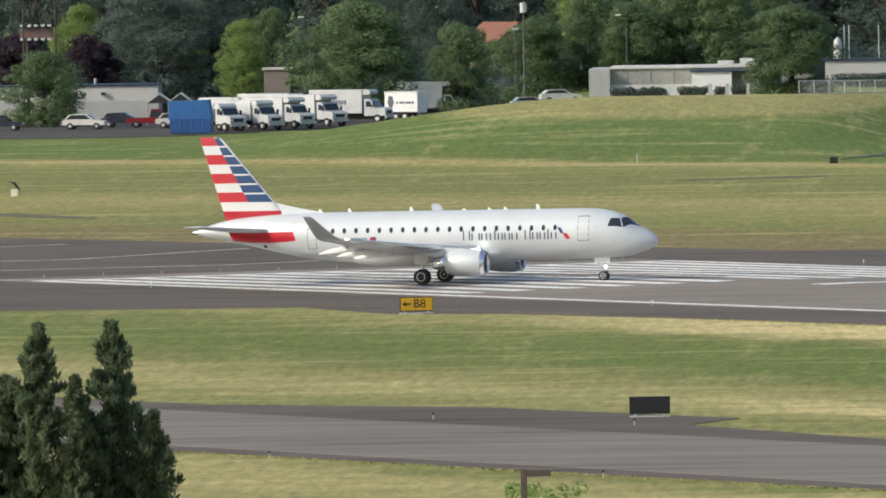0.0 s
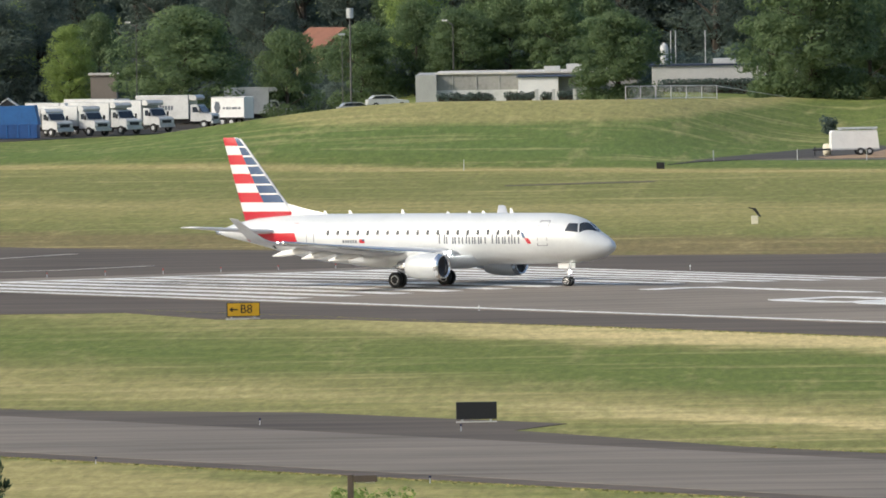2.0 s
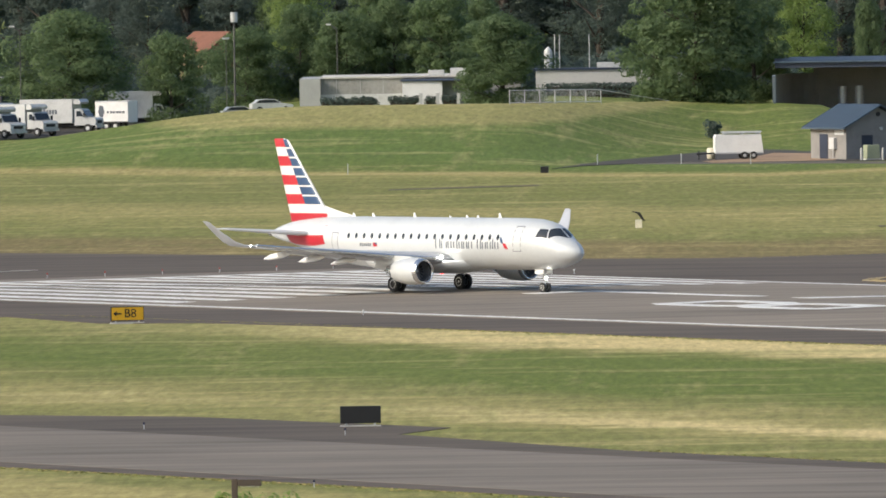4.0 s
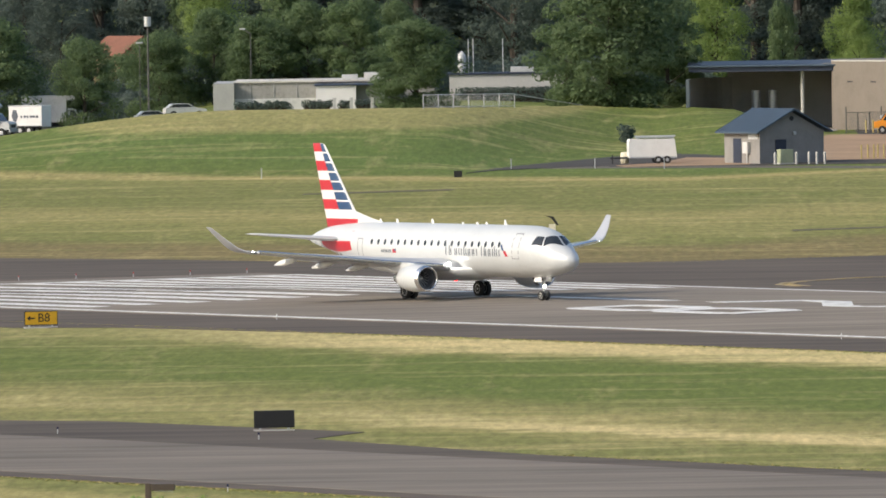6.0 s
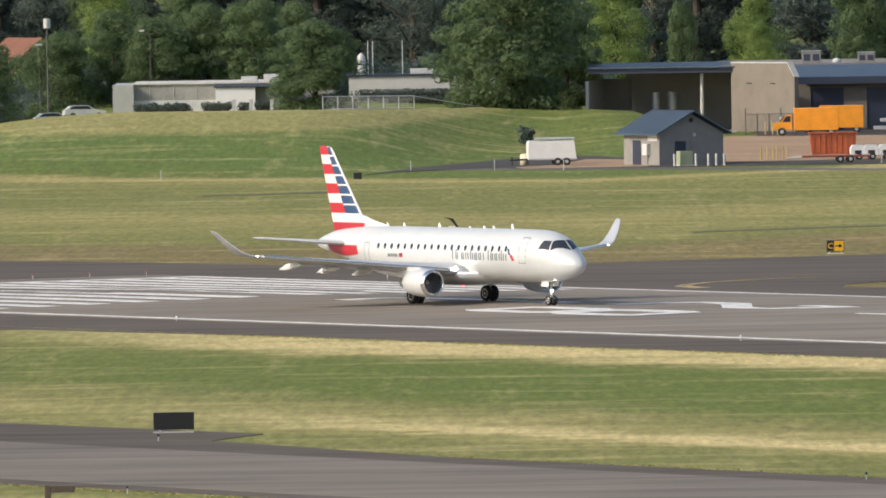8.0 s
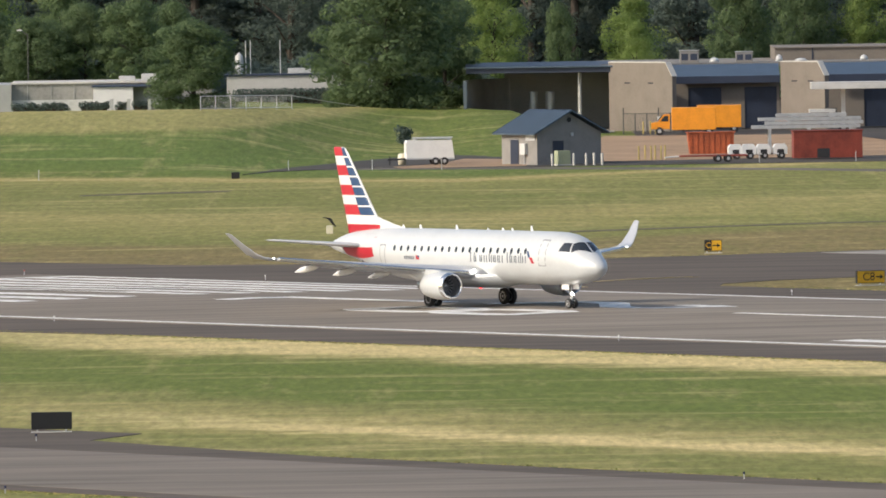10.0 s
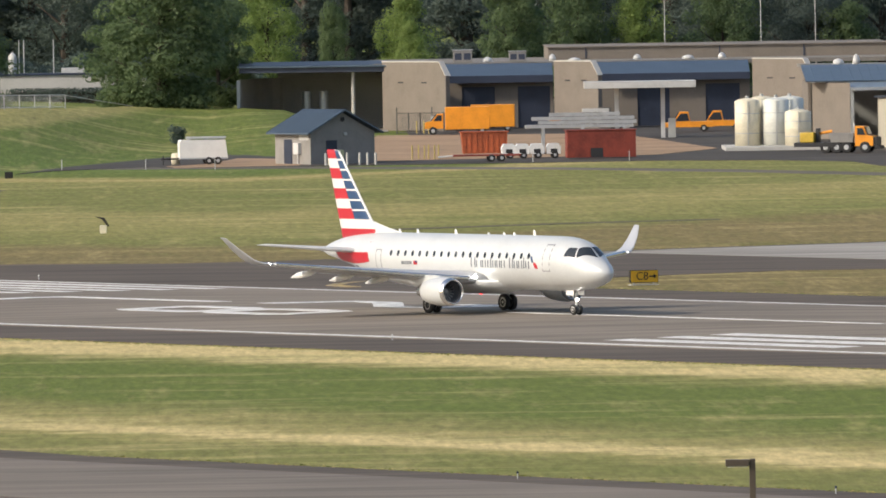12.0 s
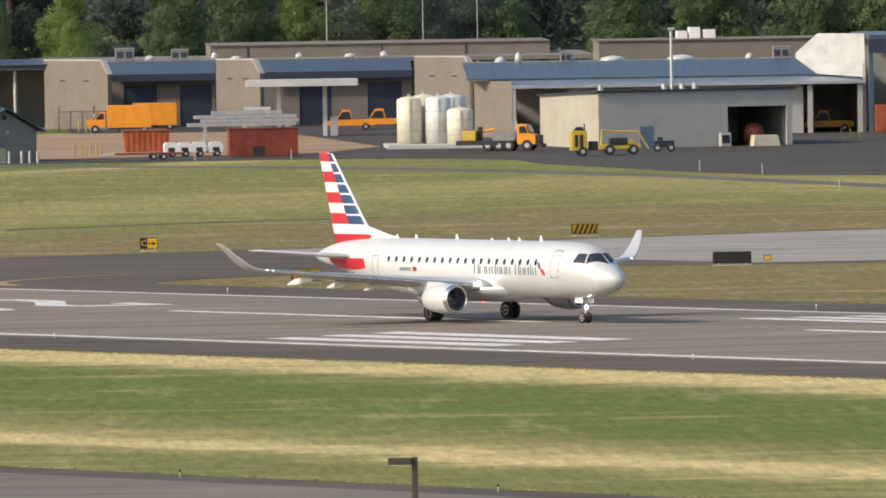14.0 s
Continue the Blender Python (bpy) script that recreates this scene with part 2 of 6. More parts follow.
def build_pavements():
    R = lambda pts: [rw(u, v) for u, v in pts]
    paved("shoulder", R([(-160, -60), (50, -60), (58, -50), (63, -43), (79, -46), (84, -42), (110, -39.2), (1500, -39.2), (1500, 33), (60, 33), (56, 36), (53, 42), (51, 62), (58, 72), (66, 82), (70, 92), (70, 260), (0, 260), (0, 72), (-3, 50), (-16, 40), (-40, 37), (-70, 28), (-160, 18)]),
          0.03, SHOULDER, "dark asphalt runway shoulder and turnoff", "shoulder")
    tagged(part("runway", cambered([(-6, VC - 24.9, VC + 24.9), (1500, VC - 24.9, VC + 24.9)], -0.3, 0.05), ASPHALT), "worn brown-grey asphalt runway with a low camber", "runway", kind="structure")
    paved("taxiway", R([(-600, -153.5), (900, -153.5), (900, -125.5), (262, -125.5), (238, -122.5), (233, -116.5), (210, -117.5), (196, -124.5), (-600, -125.5)]), 0.03, SHOULDER, "dark asphalt taxiway edge", "taxiway")
    paved("taxiway_lane", R([(-600, -151), (900, -151), (900, -129.5), (-600, -129.5)]), 0.045, TAXI, "grey asphalt taxiway with faint tyre tracks", "taxiway")
    paved("turnoff_concrete", R([(2.5, 80), (60, 80), (66, 90), (68, 258), (2.5, 258)]), 0.045, CONCRETE, "pale concrete turnoff taxiway", "taxiway")
    paved("yard", [(2, 1296), (40, 1297), (50, 1291), (56.5, 1281), (58, 1262), (67.4, 1224), (74.1, 1205), (83, 1198), (100, 1182), (170, 1150), (170, 1700), (20, 1700), (20, 1420), (9, 1384), (-0.6, 1356), (-6.7, 1331), (-12.5, 1308), (-16.5, 1282), (-13.9, 1292), (-5, 1304), (-3, 1298)], 0.05, APRON, "dark asphalt works yard", "yard")
    line = [(-190, 1318), (-40, 1306), (-14, 1303), (8, 1292), (30, 1272), (46, 1250), (58.3, 1227), (66.7, 1206), (80.6, 1160), (95, 1108), (120, 1020)]
    wide = lambda x: 4.0 + 0.07 * max(0, x - 30)
    edge = [(x, y + wide(x)) for x, y in line] + [(x, y - wide(x)) for x, y in line[::-1]]
    paved("perimeter_road", edge[1:10] + edge[12:21], 0.03, ROAD, "narrow asphalt perimeter road across grass", "road")
    paved("sand_patch", [(15, 1312), (41, 1322), (47, 1345), (40, 1425), (17, 1432), (13, 1380)], 0.075, SAND, "bare sandy ground beside the yard", "sand")
    for pts in ([(-29, 1208), (-17, 1216), (-16.5, 1221), (-23, 1217), (-29, 1212)], [(-84, 1130), (-71, 1108), (-70.6, 1112), (-78, 1129)], [(10, 1067), (27, 1080), (38, 1085), (38, 1088), (27, 1083.5), (10, 1071)]):
        paved("bare_strip", pts, 0.02, BARE_EARTH, "dark bare earth strip in the grass", "earth")
    paved("sand_verge", [(-2.6, 1297), (8.4, 1299), (9.2, 1326), (3.0, 1334), (0.6, 1312), (-3.4, 1303)], 0.07, SAND, "bare sandy verge beside the hut", "sand")
    paved("parking_lot", [(-170, 1432), (-84, 1432), (-58, 1490), (-50, 1530), (-60, 1600), (-170, 1600)], 0.06, APRON, "asphalt car park behind the bank", "car park")


MARK = thing("runway_markings", Matrix(), "worn white paint markings on the runway asphalt", "marking", kind="structure")


def stripe(u0, u1, v0, v1, mat=WHITE_LINE, name="stripe", z=0.052, top=0.066):
    return part(name, cambered([(u0, v0, v1), (u1, v0, v1)], z, top), mat, MARK)


def build_markings():
    for s in (-1, 1):
        for i in range(6):
            c = VC + s * (2.63 + 3.505 * i) * 1.03
            stripe(1.2, 50.4, c - 0.80, c + 0.80, name="threshold_stripe")
        stripe(0, 1400, VC + s * HALF - 0.43, VC + s * HALF + 0.43, name="edge_line")
        for u in (154.7, 311.7):
            for i in range(3):
                c = VC + s * (12.75 + 3.6 * i)
                stripe(u, u + 22.2, c - 0.95, c + 0.95, name="touchdown_bar")
    stripe(0, 1.1, VC - HALF + 0.5, VC + HALF - 0.5, name="threshold_line")
    for k in range(11):
        stripe(114.6 + 62.8 * k, 152.3 + 62.8 * k, VC - 0.4, VC + 0.4, name="centreline")
    # the letter and the two figures of the runway's number, stroke by stroke
    for n, strokes in (
        ("runway_letter", ((60.6, -5.0, 0.9, 62.5, -5.0, 0.9), (62.5, -0.7, 0.9, 79.4, -0.7, 0.9))),
        ("runway_figure_two", ((83.9, -0.3, 6.9, 85.9, -0.3, 6.9), (85.9, 5.3, 6.9, 89.4, 4.5, 6.7), (89.4, 4.5, 6.7, 97.4, -0.7, 1.5), (97.4, -0.7, 1.5, 100.0, -0.7, 0.8), (100.0, -0.4, 6.6, 101.9, 0.3, 6.2), (96.6, 5.2, 6.8, 100.0, 5.2, 6.8))),
        ("runway_figure_eight", ((84.0, -10.4, -5.8, 85.8, -11.2, -5.0), (85.8, -6.6, -5.0, 91.6, -6.6, -5.0), (85.8, -11.2, -9.6, 91.6, -11.2, -9.6), (91.6, -11.2, -5.0, 93.4, -10.4, -5.8), (93.4, -10.4, -5.8, 95.2, -11.2, -5.0),
                                 (95.2, -6.6, -5.0, 101.0, -6.6, -5.0), (95.2, -11.2, -9.6, 101.0, -11.2, -9.6), (101.0, -11.2, -5.0, 102.9, -10.4, -5.8)))):
        for u0, a0, b0, u1, a1, b1 in strokes:
            part(n, cambered([(u0, a0, b0), (u1, a1, b1)], 0.052, 0.066), WHITE_LINE, MARK)
    for u, v, du, dv in ((-75, 11, -2.5, 8), (-43, -5, 0.5, 5), (-42.5, 0, -12.6, 21), (-23.7, -16, 3.2, 16), (-20.5, 0, -3.1, 9), (-4, -26.6, 3.5, 4)):
        a, b = Vector(rw(u, v)), Vector(rw(u + du, v + dv))
        n = (b - a).normalized().orthogonal() * 0.28
        part("overrun_line", slab([tuple(p) for p in (a + n, b + n, b - n, a - n)], 0.032, 0.058), PALE_LINE, MARK)
    # dark rubber scrubbed off by turning wheels across the bars
    for u0, v0, u1, v1 in ((10, -9.5, 21, -6.0), (21, -6.0, 33, -4.4), (14, -4.0, 26, -1.0), (26, -1.0, 41, 0.6), (17, 3.0, 30, 6.2), (30, 6.2, 44, 7.2), (8, -14.2, 19, -12.0), (19, -12.0, 30, -11.2)):
        part("tyre_mark", cambered([(u0, v0 - 0.4, v0 + 0.4), (u1, v1 - 0.4, v1 + 0.4)], 0.060, 0.072), RUBBER_MARK, MARK, "dark curved tyre mark")
    for off in (0.0, 0.7):
        pts = [(54, 25.9 + off), (50, 27 + off), (47, 29.5 + off), (44.5, 33 + off * 0.5), (42 + off, 38), (41.4 + off, 43)]
        ring = [rw(u, v) for u, v in pts] + [rw(u + 0.22, v + 0.3) for u, v in pts[::-1]]
        part("lead_line", slab(ring, 0.032, 0.058), YELLOW_LINE, MARK)


def build_tufts():
    """Short grass tufts along the edges of the paving."""
    n = Nodes("grass_blades")
    r = n.t.nodes.new("ShaderNodeNewGeometry").outputs["Random Per Island"]
    c = n.ramp(r, [(0.0, (0.17, 0.20, 0.060)), (0.45, (0.22, 0.22, 0.08)), (0.75, (0.30, 0.26, 0.10)), (1.0, (0.42, 0.34, 0.16))])
    n.set(Base_Color=c, Roughness=0.8, Specular_IOR_Level=0.1)
    rng = np.random.default_rng(77)
    spots = []
    for v, d in ((-39.4, -1), (-125.7, 1), (-153.7, -1)):
        spots += [(rng.uniform(60, 420), v + d * abs(rng.normal()) * 0.5) for _ in range(7000)]
    spots += [(rng.uniform(63, 250), 33.3 + abs(rng.normal()) * 0.6) for _ in range(2500)]
    spots += [(-0.4 - abs(rng.normal()) * 0.6, rng.uniform(52, 250)) for _ in range(2500)]
    uv = np.array([s for s in spots if not (195 < s[0] < 263 and -125.8 < s[1] < -116)])
    a, b = uv[:, 0] - CU, uv[:, 1] - CV
    x, y = a * RC - b * RS, a * RS + b * RC
    keep = np.abs(x) < 0.082 * y
    x, y = x[keep], y[keep]
    k = len(x)
    h, w, t = rng.uniform(0.02, 0.06, k), rng.uniform(0.02, 0.10, k), rng.uniform(-1.2, 1.2, k)
    dx, dy = np.cos(t) * w, np.sin(t) * w
    z = np.zeros(k)
    lean = rng.normal(size=k) * 0.05
    pts = np.stack([np.stack([x - dx, y - dy, z], 1), np.stack([x + dx, y + dy, z], 1), np.stack([x + dx * 0.7 + lean, y + dy * 0.7, h * 0.8], 1), np.stack([x + lean, y, h], 1), np.stack([x - dx * 0.75 + lean, y - dy * 0.7, h * 0.7], 1)], 1).reshape(-1, 3)
    me = bpy.data.meshes.new("grass_tufts")
    me.from_pydata(pts.tolist(), [], np.arange(5 * k).reshape(-1, 5).tolist())
    me.materials.append(n.mat)
    tagged(new("grass_tufts", me), "short dry and green grass tufts", "grass", kind="stuff")


build_ground()
build_tufts()
build_pavements()
build_markings()


# ---------------------------------------------------------------- the airliner
SKIN = surface("silver_mica_paint", (0.565, 0.583, 0.590), 0.36, 0.12, 0.05, 0.5, 6.0, 0.0, 0.18)
WING_GREY = surface("grey_wing_paint", (0.50, 0.51, 0.53), 0.38, 0.2, 0.10, 0.8, 8.0, 0.0, 0.2)
DOOR_TRIM = surface("door_seal_grey", (0.24, 0.25, 0.27), 0.5)
BARE = surface("bare_aluminium", (0.80, 0.80, 0.80), 0.20, 0.95, 0.06, 1.0, 8.0, 0.0)
RED = surface("red_livery_paint", (0.46, 0.012, 0.026), 0.38, 0.0, 0.06, 0.7, 6.0, 0.0, 0.15)
BLUE = surface("blue_livery_paint", (0.008, 0.048, 0.135), 0.38, 0.0, 0.06, 0.7, 6.0, 0.0, 0.15)
INK = surface("grey_lettering_paint", (0.10, 0.115, 0.14), 0.4, 0.0, 0.05, 1.0, 6.0, 0.0)
DUCT = surface("grey_inlet_lining", (0.16, 0.16, 0.17), 0.45, 0.3, 0.1, 2.0, 10.0, 0.0)
DARK = surface("dark_cavity", (0.020, 0.020, 0.022), 0.6, 0.0, 0.2, 2.0, 10.0, 0.0)
RUBBER = surface("tyre_rubber", (0.022, 0.022, 0.023), 0.75, 0.0, 0.2, 3.0, 20.0, 0.1)
STEEL = surface("gear_steel", (0.55, 0.55, 0.55), 0.35, 0.5, 0.1, 3.0, 14.0, 0.0)
WHITE_PAINT = surface("white_paint", (0.76, 0.755, 0.735), 0.45, 0.0, 0.06, 1.0, 8.0, 0.0)
GLASS_DARK = surface("dark_window_glass", (0.030, 0.036, 0.045), 0.08, 0.0, 0.1, 1.0, 4.0, 0.0)
LAND_LIGHT = glow("landing_light", (1.0, 0.96, 0.88), 40.0)
RED_LIGHT = glow("red_beacon_light", (1.0, 0.03, 0.03), 5.0)


LENGTHWISE = 0.962


def fin_material():
    """The fin's livery: red and silver bands, and blue bands towards the leading edge."""
    n = Nodes("fin_livery_paint")
    xyz = n.put("ShaderNodeSeparateXYZ", Vector=n.coord())
    x, z = n.math("DIVIDE", xyz.outputs[0], LENGTHWISE), xyz.outputs[2]
    f = n.math("FRACT", n.math("DIVIDE", n.math("ADD", z, 4 * 1.195 - 4.12), 1.195))
    red = n.math("LESS_THAN", f, 0.52)
    edge = n.math("MULTIPLY_ADD", n.math("SUBTRACT", z, 5.27), -0.56, -12.50)
    lead = n.math("MULTIPLY_ADD", n.math("SUBTRACT", z, 5.27), -0.884, -10.84)
    inside = n.math("MULTIPLY", n.math("GREATER_THAN", x, edge), n.math("LESS_THAN", x, lead))
    high = n.math("GREATER_THAN", z, 5.27)
    zone = n.math("MULTIPLY", n.math("GREATER_THAN", x, edge), high)
    g = n.math("FRACT", n.math("DIVIDE", n.math("SUBTRACT", z, 5.27), 0.5975))
    row = n.math("MULTIPLY", n.math("GREATER_THAN", g, 0.05), n.math("LESS_THAN", g, 0.88))
    blue = n.math("MULTIPLY", n.math("MULTIPLY", inside, high), row)
    c = n.mix(red, (0.64, 0.64, 0.63), (0.46, 0.012, 0.026))
    c = n.mix(zone, c, (0.64, 0.64, 0.63))
    c = n.mix(blue, c, (0.008, 0.048, 0.135))
    c = n.mix(n.math("MULTIPLY", n.noise(0.8, 4), 0.05), c, (0.4, 0.4, 0.4))
    return n.set(Base_Color=c, Roughness=0.38, Coat_Weight=0.12)


FUSE = [  # station x, top z, bottom z, half width
    (15.24, 2.50, 2.44, 0.03), (15.15, 2.69, 2.26, 0.24), (14.92, 2.91, 2.05, 0.46), (14.5, 3.19, 1.84, 0.72), (13.9, 3.48, 1.68, 0.97),
    (13.4, 3.86, 1.57, 1.14), (12.8, 4.19, 1.50, 1.28), (12.1, 4.40, 1.44, 1.39), (11.2, 4.53, 1.40, 1.47), (10.0, 4.57, 1.38, 1.505),
    (6.0, 4.58, 1.37, 1.505), (0.0, 4.58, 1.37, 1.505), (-5.5, 4.58, 1.40, 1.505), (-7.5, 4.57, 1.55, 1.48), (-9.0, 4.55, 1.78, 1.40),
    (-10.5, 4.50, 2.08, 1.24), (-12.0, 4.40, 2.42, 1.02), (-13.5, 4.25, 2.74, 0.76), (-14.8, 3.98, 2.98, 0.50), (-15.7, 3.72, 3.16, 0.28), (-16.05, 3.56, 3.28, 0.14),
]


def station(x):
    """Middle height, half height and half width of the fuselage at x, on a smooth curve through its stations."""
    s = FUSE[::-1]
    k = min(max(sum(1 for q in s if q[0] <= x) - 1, 0), len(s) - 2)
    p0, p1, p2, p3 = s[max(k - 1, 0)], s[k], s[k + 1], s[min(k + 2, len(s) - 1)]
    h = p2[0] - p1[0]
    t = (x - p1[0]) / h
    out = []
    for i in (1, 2, 3):
        m1 = (p2[i] - p0[i]) / (p2[0] - p0[0]) * h if p2[0] != p0[0] else 0
        m2 = (p3[i] - p1[i]) / (p3[0] - p1[0]) * h if p3[0] != p1[0] else 0
        out.append((2 * t**3 - 3 * t**2 + 1) * p1[i] + (t**3 - 2 * t**2 + t) * m1 + (3 * t**2 - 2 * t**3) * p2[i] + (t**3 - t**2) * m2)
    top, bot, half = out
    return (top + bot) / 2, (top - bot) / 2, half


def skin(x, a, off=0.0, side=-1):
    """A point of the fuselage at x and a degrees above its waist; side -1 is starboard."""
    zc, hz, hy = station(x)
    return (x, side * (hy + off) * math.cos(radians(a)), zc + (hz + off) * math.sin(radians(a)))


def level(x, z):
    zc, hz, hy = station(x)
    return math.degrees(math.asin(max(-1, min(1, (z - zc) / hz))))


def patch(corners, off=0.012, side=-1, n=6, bm=None):
    """A decal on the skin between four corners (x, degrees): lower rear, lower front, upper front, upper rear."""
    bm = bm or bmesh.new()
    rings = []
    for o in (off - 0.03, off):
        grid = []
        for j in range(n + 1):
            row = []
            for i in range(n + 1):
                s, t = i / n, j / n
                x = (1 - t) * ((1 - s) * corners[0][0] + s * corners[1][0]) + t * ((1 - s) * corners[3][0] + s * corners[2][0])
                a = (1 - t) * ((1 - s) * corners[0][1] + s * corners[1][1]) + t * ((1 - s) * corners[3][1] + s * corners[2][1])
                row.append(bm.verts.new(skin(x, a, o, side)))
            grid.append(row)
        rings.append(grid)
    lo, hi = rings
    for j in range(n):
        for i in range(n):
            bm.faces.new((hi[j][i], hi[j][i + 1], hi[j + 1][i + 1], hi[j + 1][i]))
    rim = [(0, i) for i in range(n)] + [(j, n) for j in range(n)] + [(n, n - i) for i in range(n)] + [(n - j, 0) for j in range(n)]
    for (a, b), (c, d) in zip(rim, rim[1:] + rim[:1]):
        bm.faces.new((lo[a][b], lo[c][d], hi[c][d], hi[a][b]))
    return bm


def panel(x0, x1, z0, z1, off=0.012, side=-1, n=4, lean=0.0, bm=None):
    return patch([(x0, level(x0, z0)), (x1, level(x1, z0)), (x1 - lean, level(x1, z1)), (x0 - lean, level(x0, z1))], off, side, n, bm)


def foil(le, te, thick, n=9):
    """Upper and lower points of an aerofoil from x = le back to te: (x, height)."""
    c, pts = le - te, []
    for k in range(n + 1):
        s = 0.5 - 0.5 * math.cos(math.pi * k / n)
        h = 5 * thick * c * (0.2969 * math.sqrt(s) - 0.126 * s - 0.3516 * s * s + 0.2843 * s**3 - 0.1015 * s**4)
        pts.append((le - s * c, h))
    return [(x, h + 0.012 * c) for x, h in pts] + [(x, -0.75 * h) for x, h in pts[-2:0:-1]]


def wing_rings(stations, side):
    rings = []
    for y, le, te, z, th, lean in stations:
        ca, sa = math.cos(radians(lean)), math.sin(radians(lean))
        rings.append([(x, side * (y - h * sa), z + h * ca) for x, h in foil(le, te, th)])
    return rings


def lathe(profile, n=36, axis="x", bm=None, centre=(0, 0, 0), caps=True):
    """Turn (along, radius) pairs about an axis through centre."""
    rings = []
    for a, r in profile:
        ring = []
        for k in range(n):
            c, s = r * math.cos(2 * math.pi * k / n), r * math.sin(2 * math.pi * k / n)
            p = {"x": (a, c, s), "y": (s, a, c), "z": (c, s, a)}[axis]
            ring.append((p[0] + centre[0], p[1] + centre[1], p[2] + centre[2]))
        rings.append(ring)
    return loft(rings, caps=caps, bm=bm)


def wheel(parent, x, y, r, w):
    hub = part("wheel", lathe([(-w * 0.30, r * 0.30), (-w * 0.42, r * 0.56), (-w * 0.3, r * 0.64), (w * 0.3, r * 0.64), (w * 0.42, r * 0.56), (w * 0.30, r * 0.30)], 20, "y"), STEEL, parent, smooth=True)
    hub.matrix_basis = pose(x, y, r)
    part("tyre", lathe([(-w * 0.38, r * 0.60), (-w * 0.5, r * 0.72), (-w * 0.48, r * 0.90), (-w * 0.33, r * 0.985), (0, r), (w * 0.33, r * 0.985), (w * 0.48, r * 0.90), (w * 0.5, r * 0.72), (w * 0.38, r * 0.60)], 28, "y"), RUBBER, hub, smooth=True)
    return hub


